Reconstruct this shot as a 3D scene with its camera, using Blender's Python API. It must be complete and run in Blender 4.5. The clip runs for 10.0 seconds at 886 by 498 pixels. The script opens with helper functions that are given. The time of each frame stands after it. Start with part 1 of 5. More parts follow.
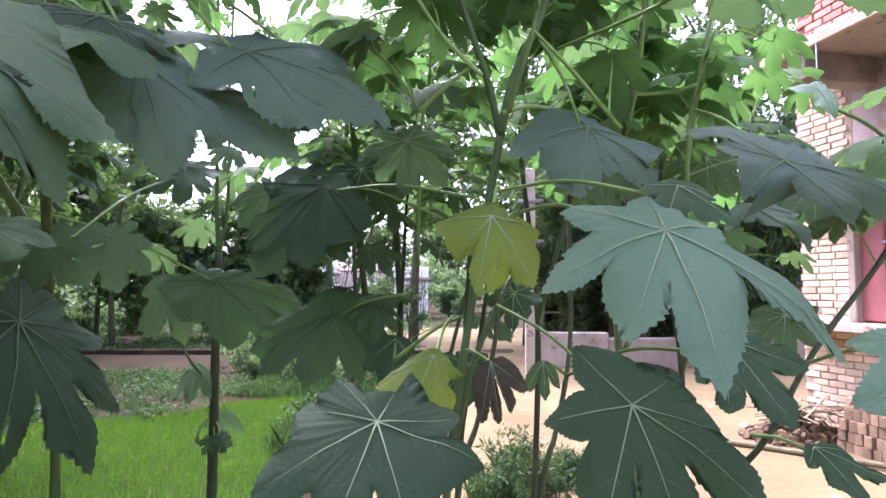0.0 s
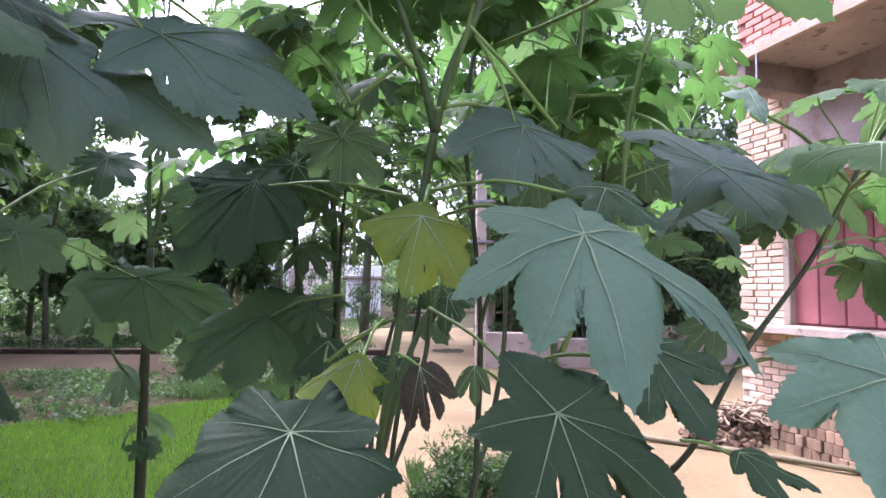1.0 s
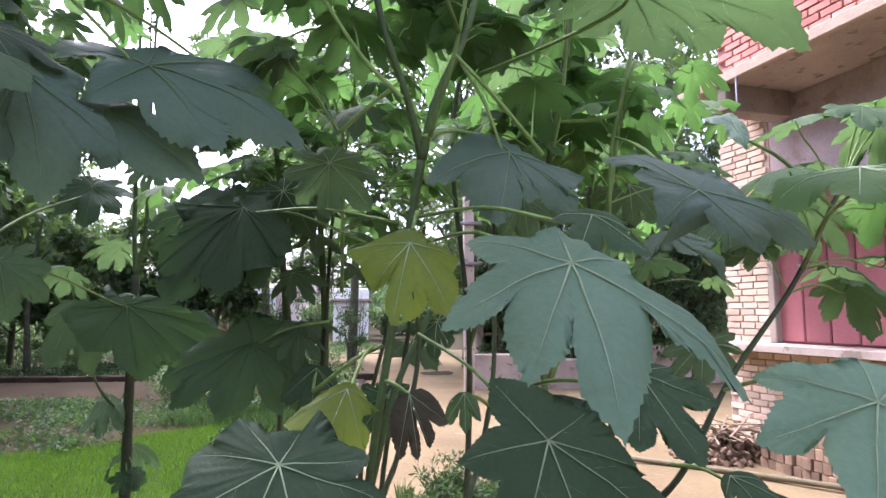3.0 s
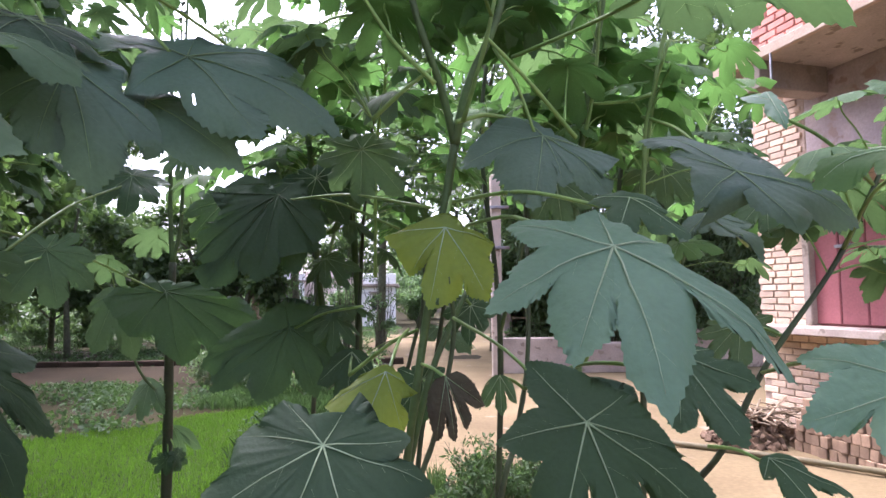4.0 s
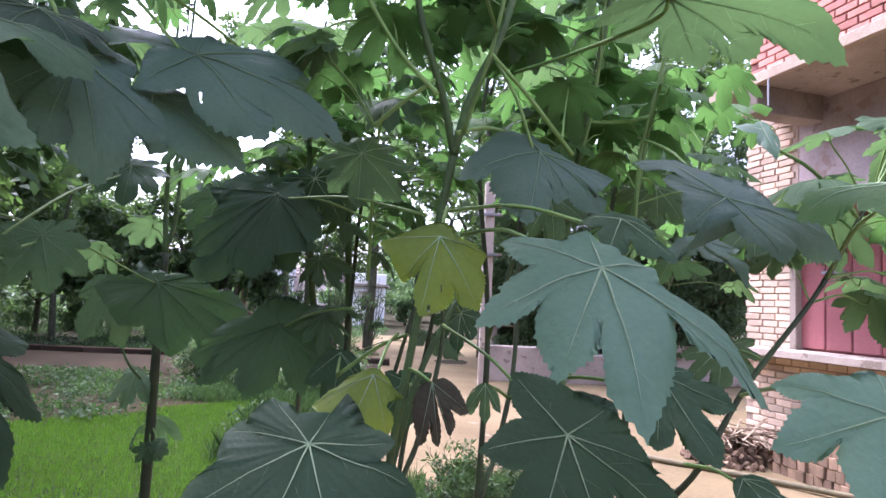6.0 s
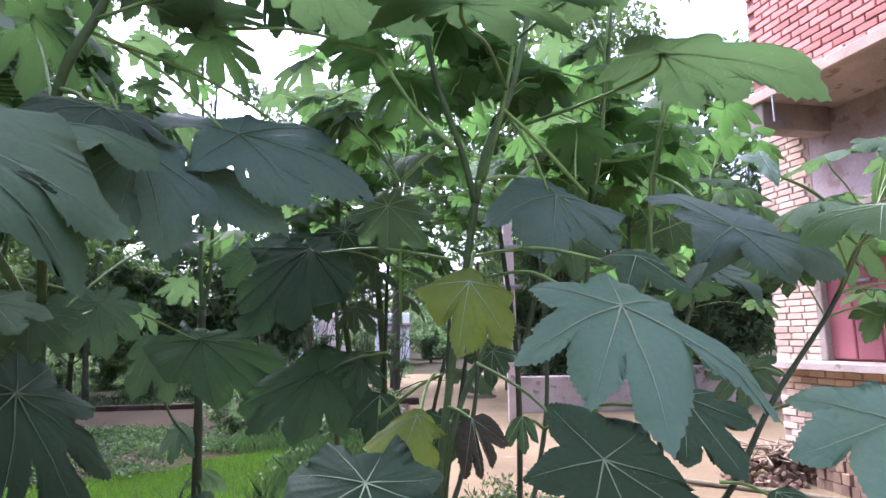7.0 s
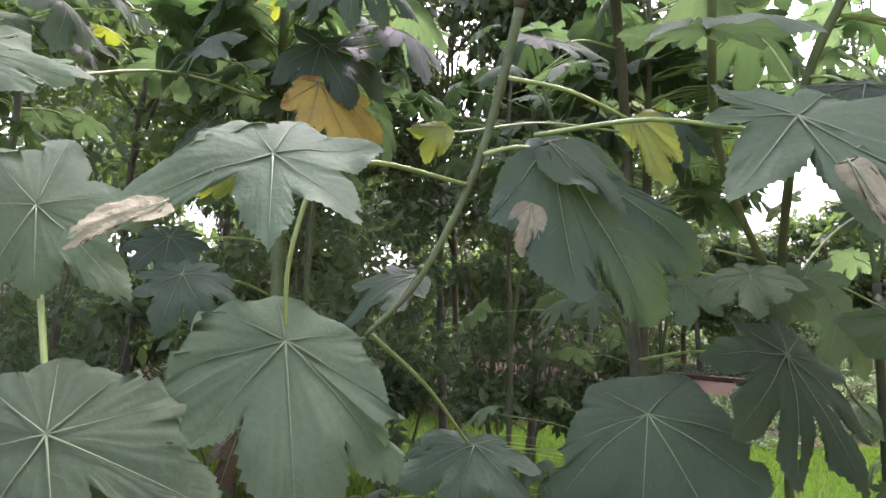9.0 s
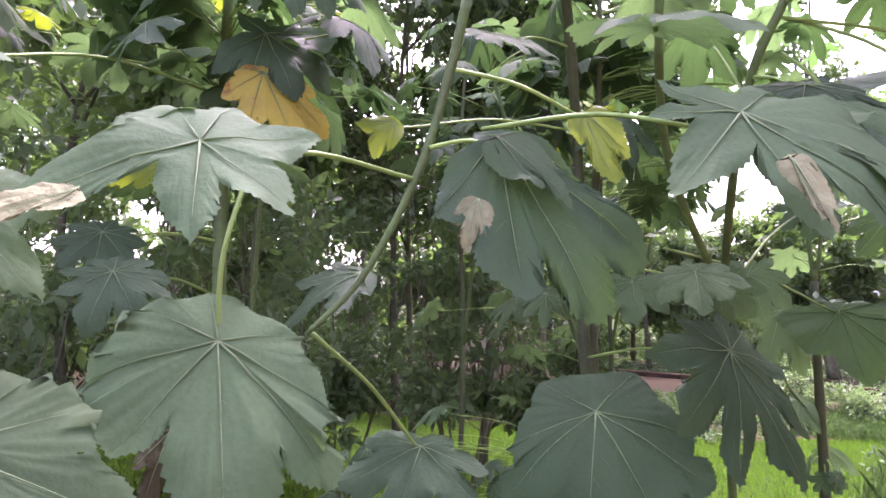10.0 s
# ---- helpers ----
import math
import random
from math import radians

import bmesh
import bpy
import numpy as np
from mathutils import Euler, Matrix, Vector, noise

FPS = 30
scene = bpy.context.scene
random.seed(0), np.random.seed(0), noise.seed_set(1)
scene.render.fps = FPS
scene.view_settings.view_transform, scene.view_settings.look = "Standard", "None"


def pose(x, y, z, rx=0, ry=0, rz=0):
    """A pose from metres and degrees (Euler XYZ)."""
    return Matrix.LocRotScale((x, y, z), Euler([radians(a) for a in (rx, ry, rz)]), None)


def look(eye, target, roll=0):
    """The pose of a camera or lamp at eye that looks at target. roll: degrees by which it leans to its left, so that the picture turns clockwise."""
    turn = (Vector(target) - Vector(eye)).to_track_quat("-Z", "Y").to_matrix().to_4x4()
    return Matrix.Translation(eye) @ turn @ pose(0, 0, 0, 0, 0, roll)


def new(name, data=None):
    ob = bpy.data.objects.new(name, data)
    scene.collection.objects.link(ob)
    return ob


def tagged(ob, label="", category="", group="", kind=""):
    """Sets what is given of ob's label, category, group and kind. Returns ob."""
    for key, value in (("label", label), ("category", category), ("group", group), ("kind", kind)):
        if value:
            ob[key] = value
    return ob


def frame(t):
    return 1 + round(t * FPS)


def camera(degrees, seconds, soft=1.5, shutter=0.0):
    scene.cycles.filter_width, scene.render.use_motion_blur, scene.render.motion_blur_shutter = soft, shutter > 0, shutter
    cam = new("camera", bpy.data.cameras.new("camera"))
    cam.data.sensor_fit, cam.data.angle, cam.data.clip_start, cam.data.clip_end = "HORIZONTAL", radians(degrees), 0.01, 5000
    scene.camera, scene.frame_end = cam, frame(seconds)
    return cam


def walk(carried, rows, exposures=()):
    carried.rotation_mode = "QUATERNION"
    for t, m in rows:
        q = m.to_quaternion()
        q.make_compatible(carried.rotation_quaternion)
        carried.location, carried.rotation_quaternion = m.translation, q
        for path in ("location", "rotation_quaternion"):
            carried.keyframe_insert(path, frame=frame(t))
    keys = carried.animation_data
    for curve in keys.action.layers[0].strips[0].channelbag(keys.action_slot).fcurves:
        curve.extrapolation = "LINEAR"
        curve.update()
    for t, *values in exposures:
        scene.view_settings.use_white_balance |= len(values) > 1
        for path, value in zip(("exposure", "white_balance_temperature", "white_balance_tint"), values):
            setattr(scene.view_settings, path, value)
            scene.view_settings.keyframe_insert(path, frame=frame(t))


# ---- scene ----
cam = camera(71.31, 10.0, shutter=0.1)
PATH = [
    (0.0, -0.0000, -0.0000, 1.5000, 93.93, -0.17, -0.00),
    (0.5, 0.0478, 0.0436, 1.4981, 92.09, -0.02, -2.88),
    (1.0, 0.0677, 0.0600, 1.5088, 93.90, -0.68, -4.28),
    (1.5, 0.0543, 0.0740, 1.5272, 96.89, 0.31, -7.36),
    (2.0, 0.0360, 0.0797, 1.5215, 96.07, -0.63, -7.96),
    (2.2, 0.0341, 0.0755, 1.5153, 96.08, -0.13, -7.56),
    (3.3, 0.0724, 0.0536, 1.5231, 95.58, 0.16, -4.17),
    (3.5, 0.0673, 0.0577, 1.5175, 94.28, 0.40, -3.33),
    (4.0, 0.0407, 0.0443, 1.5210, 94.46, 0.45, -2.93),
    (4.5, 0.0281, 0.0377, 1.5229, 94.19, -0.18, -3.70),
    (5.0, 0.0392, 0.0304, 1.5235, 94.14, -0.89, -4.76),
    (6.5, 0.0222, -0.0251, 1.5403, 96.08, -3.17, -3.52),
    (7.0, -0.0021, -0.1187, 1.5482, 97.98, 1.27, -1.73),
    (7.5, -0.0401, -0.1577, 1.5451, 100.87, 1.60, 6.06),
    (7.8, -0.1213, -0.2171, 1.5526, 103.86, 0.12, 21.73),
    (8.0, -0.1650, -0.2708, 1.5534, 101.26, 0.60, 30.84),
    (8.2, -0.2302, -0.3090, 1.5417, 97.54, 0.87, 37.07),
    (8.5, -0.2700, -0.3708, 1.5267, 96.08, 0.61, 43.31),
    (9.0, -0.3476, -0.4361, 1.5269, 96.13, -0.66, 49.01),
    (9.5, -0.3695, -0.4258, 1.5121, 95.24, -0.10, 48.86),
    (10.0, -0.3621, -0.3911, 1.5245, 96.09, -0.42, 44.92),
]
EXPOSURE = [(0.0, 2.87, 5550, 33), (0.6, 2.85, 5550, 33), (1.2, 2.63, 5450, 36), (3.5, 2.55, 5650, 30), (7.0, 2.55, 5300, 35), (7.6, 2.5, 5300, 36), (8.2, 2.76, 5850, 27), (8.8, 3.0, 6050, 40), (10.0, 3.48, 6050, 49)]
walk(cam, [(t, pose(x, y, z, rx, ry, rz)) for t, x, y, z, rx, ry, rz in PATH], EXPOSURE)
SUN_UP, SUN_ROUND, SUN, SKY = 58.0, -35.0, 0.9, 0.15

# ---- daylight: bright, thinly overcast sky ----
world = bpy.data.worlds.new("overcast_sky")
scene.world = world
world.use_nodes = True
wn, wl = world.node_tree.nodes, world.node_tree.links
sky = wn.new("ShaderNodeTexSky")
sky.sky_type = "NISHITA"
sky.sun_disc = False
sky.sun_elevation = radians(SUN_UP)
sky.sun_rotation = radians(SUN_ROUND)
sky.air_density, sky.dust_density, sky.ozone_density = 1.0, 6.0, 1.0
pale = wn.new("ShaderNodeHueSaturation")
pale.inputs["Saturation"].default_value = 0.55
wl.new(sky.outputs[0], pale.inputs["Color"])
wl.new(pale.outputs[0], wn["Background"].inputs["Color"])
wn["Background"].inputs["Strength"].default_value = SKY

sun = new("sun", bpy.data.lights.new("sun", "SUN"))
sun.data.energy, sun.data.angle, sun.data.color = SUN, radians(14), (1.0, 0.95, 0.88)
up, rnd = radians(SUN_UP), radians(SUN_ROUND)
toward = Vector((math.sin(rnd) * math.cos(up), math.cos(rnd) * math.cos(up), math.sin(up)))
sun.matrix_world = look(toward * 30, (0, 0, 0))


# ---- materials ----
def material(name, base, dark=None, scale=8.0, rough=0.6, bump=0.2, fine=60.0, see_through=None, amount=0.0, metal=0.0, spread=0.12, spots=None, spec=0.22):
    """A surface with colour varied at two scales, fine relief, and light passing through if it is a leaf."""
    m = bpy.data.materials.new(name)
    m.use_nodes = True
    n, l = m.node_tree.nodes, m.node_tree.links
    p = n["Principled BSDF"]
    p.inputs["Roughness"].default_value = rough
    p.inputs["Metallic"].default_value = metal
    p.inputs["Specular IOR Level"].default_value = spec
    where = n.new("ShaderNodeTexCoord")
    big, small = n.new("ShaderNodeTexNoise"), n.new("ShaderNodeTexNoise")
    big.inputs["Scale"].default_value, small.inputs["Scale"].default_value = scale, fine
    big.inputs["Detail"].default_value, small.inputs["Detail"].default_value = 5, 4
    for t in (big, small):
        l.new(where.outputs["Object"], t.inputs["Vector"])
    mix = n.new("ShaderNodeMix")
    mix.data_type = "RGBA"
    mix.inputs["A"].default_value = (*base, 1)
    mix.inputs["B"].default_value = (*(dark or [c * 0.6 for c in base]), 1)
    ramp = n.new("ShaderNodeMapRange")
    ramp.inputs["From Min"].default_value, ramp.inputs["From Max"].default_value = 0.35, 0.68
    l.new(big.outputs["Fac"], ramp.inputs["Value"])
    l.new(ramp.outputs[0], mix.inputs["Factor"])
    info = n.new("ShaderNodeObjectInfo")
    vary = n.new("ShaderNodeHueSaturation")
    shift = n.new("ShaderNodeMapRange")
    shift.inputs["To Min"].default_value, shift.inputs["To Max"].default_value = 1 - 2 * spread, 1 + 2 * spread
    l.new(info.outputs["Random"], shift.inputs["Value"])
    grain = n.new("ShaderNodeMapRange")
    grain.inputs["To Min"].default_value, grain.inputs["To Max"].default_value = 0.75, 1.25
    l.new(small.outputs["Fac"], grain.inputs["Value"])
    times = n.new("ShaderNodeMath")
    times.operation = "MULTIPLY"
    l.new(shift.outputs[0], times.inputs[0])
    l.new(grain.outputs[0], times.inputs[1])
    l.new(times.outputs[0], vary.inputs["Value"])
    l.new(mix.outputs["Result"], vary.inputs["Color"])
    colour = vary.outputs[0]
    if spots:
        blot = n.new("ShaderNodeTexNoise")
        blot.inputs["Scale"].default_value, blot.inputs["Detail"].default_value = spots[1], 3
        l.new(where.outputs["Object"], blot.inputs["Vector"])
        cut = n.new("ShaderNodeMapRange")
        cut.inputs["From Min"].default_value, cut.inputs["From Max"].default_value = spots[2], spots[2] + 0.05
        l.new(blot.outputs["Fac"], cut.inputs["Value"])
        over = n.new("ShaderNodeMix")
        over.data_type = "RGBA"
        over.inputs["B"].default_value = (*spots[0], 1)
        l.new(cut.outputs[0], over.inputs["Factor"])
        l.new(colour, over.inputs["A"])
        colour = over.outputs["Result"]
    l.new(colour, p.inputs["Base Color"])
    if bump:
        relief = n.new("ShaderNodeBump")
        relief.inputs["Strength"].default_value, relief.inputs["Distance"].default_value = bump, 0.01
        l.new(small.outputs["Fac"], relief.inputs["Height"])
        l.new(relief.outputs[0], p.inputs["Normal"])
    if see_through:
        thin = n.new("ShaderNodeBsdfTranslucent")
        tint = n.new("ShaderNodeMix")
        tint.data_type, tint.blend_type = "RGBA", "MULTIPLY"
        tint.inputs["Factor"].default_value = 0.4
        tint.inputs["A"].default_value = (*see_through, 1)
        l.new(colour, tint.inputs["B"])
        l.new(tint.outputs["Result"], thin.inputs["Color"])
        thin.inputs["Color"].default_value = (*see_through, 1)
        both = n.new("ShaderNodeMixShader")
        both.inputs[0].default_value = amount
        l.new(p.outputs[0], both.inputs[1])
        l.new(thin.outputs[0], both.inputs[2])
        l.new(both.outputs[0], n["Material Output"].inputs["Surface"])
    return m


LEAF = material("castor_leaf", (0.073, 0.115, 0.060), (0.055, 0.088, 0.046), 5, 0.72, 0.25, 90, (0.22, 0.38, 0.12), 0.36, spec=0.09, spread=0.13, spots=((0.16, 0.13, 0.07), 14, 0.74))
# castor_leaf copy with daylight and sky sheen put into its colour
LIT_BLUISH = material("lit_bluish_leaf", (0.122, 0.194, 0.120), (0.094, 0.157, 0.095), 6, 0.55, 0.25, 90, (0.24, 0.46, 0.16), 0.35, spec=0.26, spread=0.06, spots=((0.16, 0.15, 0.08), 16, 0.75))
# castor_leaf copy darkened for leaves in shade; the shade is in the colour
SHADED_DARK = material("shaded_dark_leaf", (0.044, 0.075, 0.040), (0.034, 0.058, 0.031), 5, 0.62, 0.25, 90, (0.16, 0.32, 0.08), 0.24, spec=0.12, spread=0.08, spots=((0.13, 0.10, 0.05), 14, 0.73))
# castor_leaf copy greyed and lightened, with haze put into its colour
HAZED_GREY = material("hazed_grey_leaf", (0.094, 0.142, 0.098), (0.074, 0.116, 0.078), 5, 0.6, 0.25, 90, (0.20, 0.34, 0.14), 0.34, spec=0.22, spread=0.08, spots=((0.15, 0.12, 0.07), 14, 0.73))
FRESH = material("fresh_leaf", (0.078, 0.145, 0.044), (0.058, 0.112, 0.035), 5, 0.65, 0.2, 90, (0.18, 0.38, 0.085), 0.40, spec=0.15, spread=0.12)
LIME = material("pale_leaf", (0.155, 0.205, 0.030), (0.105, 0.155, 0.026), 6, 0.5, 0.2, 80, (0.5, 0.62, 0.04), 0.4)
YELLOW = material("yellowed_leaf", (0.30, 0.245, 0.035), (0.22, 0.17, 0.03), 9, 0.55, 0.2, 70, (0.6, 0.45, 0.06), 0.3, spots=((0.16, 0.07, 0.02), 11, 0.6))
DEAD = material("dead_leaf", (0.08, 0.075, 0.045), (0.045, 0.04, 0.025), 14, 0.85, 0.6, 60, (0.15, 0.1, 0.05), 0.15)
DRY = material("withered_leaf", (0.200, 0.205, 0.115), (0.12, 0.125, 0.065), 12, 0.85, 0.5, 60, (0.45, 0.42, 0.2), 0.12)
VEIN = material("leaf_vein", (0.33, 0.40, 0.24), (0.25, 0.32, 0.18), 12, 0.6, 0, 60, (0.5, 0.75, 0.28), 0.2)
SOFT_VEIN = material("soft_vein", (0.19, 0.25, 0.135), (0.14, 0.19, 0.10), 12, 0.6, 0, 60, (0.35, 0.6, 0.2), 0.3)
# vein dulled to go with the shaded leaves; shade is in its colour
SHADED_VEIN = material("shaded_vein", (0.085, 0.125, 0.065), (0.065, 0.10, 0.05), 12, 0.6, 0, 60, (0.2, 0.4, 0.1), 0.3)
STALK = material("green_stalk", (0.22, 0.32, 0.09), (0.14, 0.23, 0.06), 9, 0.45, 0.15, 70, (0.4, 0.6, 0.1), 0.15)
STEM = material("castor_stem", (0.060, 0.080, 0.032), (0.045, 0.048, 0.025), 10, 0.6, 0.4, 60)
GREEN_STEM = material("green_stem", (0.080, 0.130, 0.040), (0.060, 0.085, 0.030), 10, 0.5, 0.3, 60)
BARK = material("grey_bark", (0.105, 0.105, 0.062), (0.060, 0.060, 0.036), 12, 0.9, 0.8, 45)
SMALL_LEAF = material("shrub_leaf", (0.075, 0.115, 0.050), (0.048, 0.080, 0.035), 0.9, 0.5, 0, 30, (0.28, 0.46, 0.13), 0.36)
TREE_LEAF = material("tree_leaf", (0.075, 0.112, 0.046), (0.050, 0.080, 0.034), 0.5, 0.5, 0, 20, (0.23, 0.40, 0.08), 0.32)
GRASS = material("lawn_grass", (0.098, 0.162, 0.018), (0.073, 0.122, 0.014), 0.8, 0.9, 0, 25, (0.19, 0.41, 0.035), 0.35, spec=0.05)
WEED = material("weed", (0.044, 0.076, 0.028), (0.030, 0.054, 0.020), 2, 0.7, 0, 30, (0.14, 0.27, 0.06), 0.3)
EARTH = material("sandy_earth", (0.165, 0.125, 0.066), (0.115, 0.086, 0.046), 0.7, 0.95, 0.5, 22, spots=((0.2, 0.16, 0.11), 3.0, 0.66), spec=0.04)
FIELD = material("field_earth", (0.032, 0.026, 0.012), (0.021, 0.020, 0.009), 0.5, 0.95, 0.5, 14, spec=0.04)
TRACK = material("track_earth", (0.050, 0.037, 0.022), (0.031, 0.024, 0.014), 0.8, 0.95, 0.5, 18, spec=0.04)
SOIL = material("lawn_soil", (0.034, 0.052, 0.013), (0.022, 0.036, 0.009), 2, 0.95, 0.5, 30, spec=0.04)
CONCRETE = material("weathered_concrete", (0.36, 0.295, 0.235), (0.22, 0.18, 0.145), 1.6, 0.9, 0.5, 40, spots=((0.2, 0.16, 0.12), 6, 0.6))
PLASTER = material("cream_brick", (0.54, 0.405, 0.29), (0.42, 0.315, 0.225), 3, 0.9, 0.4, 50)
MORTAR = material("grey_mortar", (0.40, 0.305, 0.235), (0.31, 0.235, 0.18), 4, 0.95, 0.5, 50)
RAKED = material("raked_joint", (0.26, 0.115, 0.095), (0.18, 0.08, 0.065), 6, 0.95, 0.4, 50)
STAINED = material("stained_plaster", (0.50, 0.40, 0.37), (0.36, 0.29, 0.27), 2.2, 0.95, 0.4, 40, spots=((0.28, 0.2, 0.17), 5, 0.62))
RED_BRICK = material("red_brick", (0.53, 0.235, 0.175), (0.42, 0.175, 0.13), 6, 0.85, 0.4, 50, spread=0.16)
OLD_BRICK = material("stacked_brick", (0.27, 0.18, 0.112), (0.18, 0.12, 0.075), 6, 0.9, 0.4, 50, spread=0.15)
RED_PAINT = material("red_gate_paint", (0.31, 0.11, 0.11), (0.24, 0.085, 0.085), 3, 0.45, 0.1, 40)
CLOD = material("broken_earth", (0.15, 0.098, 0.058), (0.085, 0.055, 0.033), 9, 0.95, 0.6, 40, spread=0.15)
DARK_BRICK = material("dark_kerb_brick", (0.070, 0.046, 0.032), (0.040, 0.030, 0.020), 4, 0.95, 0.6, 30, spec=0.04)
BAMBOO = material("weathered_bamboo", (0.19, 0.155, 0.080), (0.12, 0.10, 0.05), 5, 0.6, 0.3, 50)
WOOD = material("grey_wood", (0.27, 0.205, 0.13), (0.15, 0.115, 0.075), 8, 0.85, 0.5, 50)
STEEL = material("dull_steel", (0.25, 0.25, 0.26), (0.16, 0.13, 0.11), 7, 0.5, 0.1, 40, metal=0.7)
THATCH = material("weathered_thatch", (0.10, 0.085, 0.06), (0.06, 0.05, 0.036), 6, 0.95, 0.8, 60)
WHITE = material("white_limewash", (0.86, 0.83, 0.78), (0.70, 0.66, 0.60), 1.2, 0.85, 0.2, 30)
PINK = material("pink_limewash", (0.78, 0.64, 0.53), (0.60, 0.47, 0.39), 1.2, 0.85, 0.2, 30)
DARK = material("dark_opening", (0.03, 0.03, 0.035), (0.02, 0.02, 0.02), 2, 0.4, 0, 20)


# ---- mesh helpers ----
def mesh_of(name, verts, faces, mat, smooth=True):
    me = bpy.data.meshes.new(name)
    me.from_pydata([tuple(v) for v in verts], [], faces)
    me.materials.append(mat)
    if smooth:
        me.polygons.foreach_set("use_smooth", [True] * len(me.polygons))
    me.update()
    return me


def thing(name, place, label, category, group="", kind=""):
    """An Empty at the base of a thing."""
    ob = new(name)
    ob.location = place
    return tagged(ob, label, category, group, kind)


def part(name, me, parent, local=None, label=""):
    ob = new(name, me)
    ob.parent = parent
    if local is not None:
        ob.matrix_basis = local
    return tagged(ob, label)


def smooth_line(pts, n=6):
    """Points on a curve through pts."""
    pts = [Vector(p) for p in pts]
    ext = [2 * pts[0] - pts[1], *pts, 2 * pts[-1] - pts[-2]]
    out = []
    for a, b, c, d in zip(ext, ext[1:], ext[2:], ext[3:]):
        for k in range(n):
            t = k / n
            out.append(0.5 * (2 * b + (c - a) * t + (2 * a - 5 * b + 4 * c - d) * t * t + (3 * b - a - 3 * c + d) * t ** 3))
    return out + [pts[-1]]


def tube(line, radii, sides=7, verts=None, faces=None):
    """A closed tapering tube along a line."""
    verts, faces = ([] if verts is None else verts), ([] if faces is None else faces)
    start, count = len(verts), len(line)
    side = Vector((0, 0, 1)).cross(line[-1] - line[0])
    if side.length < 1e-4:
        side = Vector((1, 0, 0))
    for i, p in enumerate(line):
        way = (line[min(i + 1, count - 1)] - line[max(i - 1, 0)]).normalized()
        side = (side - way * side.dot(way)).normalized()
        other = way.cross(side)
        r = radii(i / (count - 1)) if callable(radii) else radii
        for k in range(sides):
            a = 2 * math.pi * k / sides
            verts.append(p + (side * math.cos(a) + other * math.sin(a)) * r)
    for i in range(count - 1):
        for k in range(sides):
            a, b = start + i * sides + k, start + i * sides + (k + 1) % sides
            faces.append((a, b, b + sides, a + sides))
    faces.append(tuple(start + k for k in reversed(range(sides))))
    faces.append(tuple(start + (count - 1) * sides + k for k in range(sides)))
    return verts, faces


def box_mesh(name, size, mat, bevel=0.0, at=(0, 0, 0), rough=0.0, seed=0):
    """A block with its base at z = at.z, with worn edges."""
    bm = bmesh.new()
    bmesh.ops.create_cube(bm, size=1)
    for v in bm.verts:
        v.co = Vector((v.co.x * size[0] + at[0], v.co.y * size[1] + at[1], (v.co.z + 0.5) * size[2] + at[2]))
    if bevel:
        bmesh.ops.bevel(bm, geom=bm.edges[:], offset=bevel, segments=1, affect="EDGES")
    if rough:
        for v in bm.verts:
            v.co += Vector(noise.noise_vector(v.co * 9 + Vector((seed, 0, 0)))) * rough
    me = bpy.data.meshes.new(name)
    bm.to_mesh(me)
    bm.free()
    me.materials.append(mat)
    return me


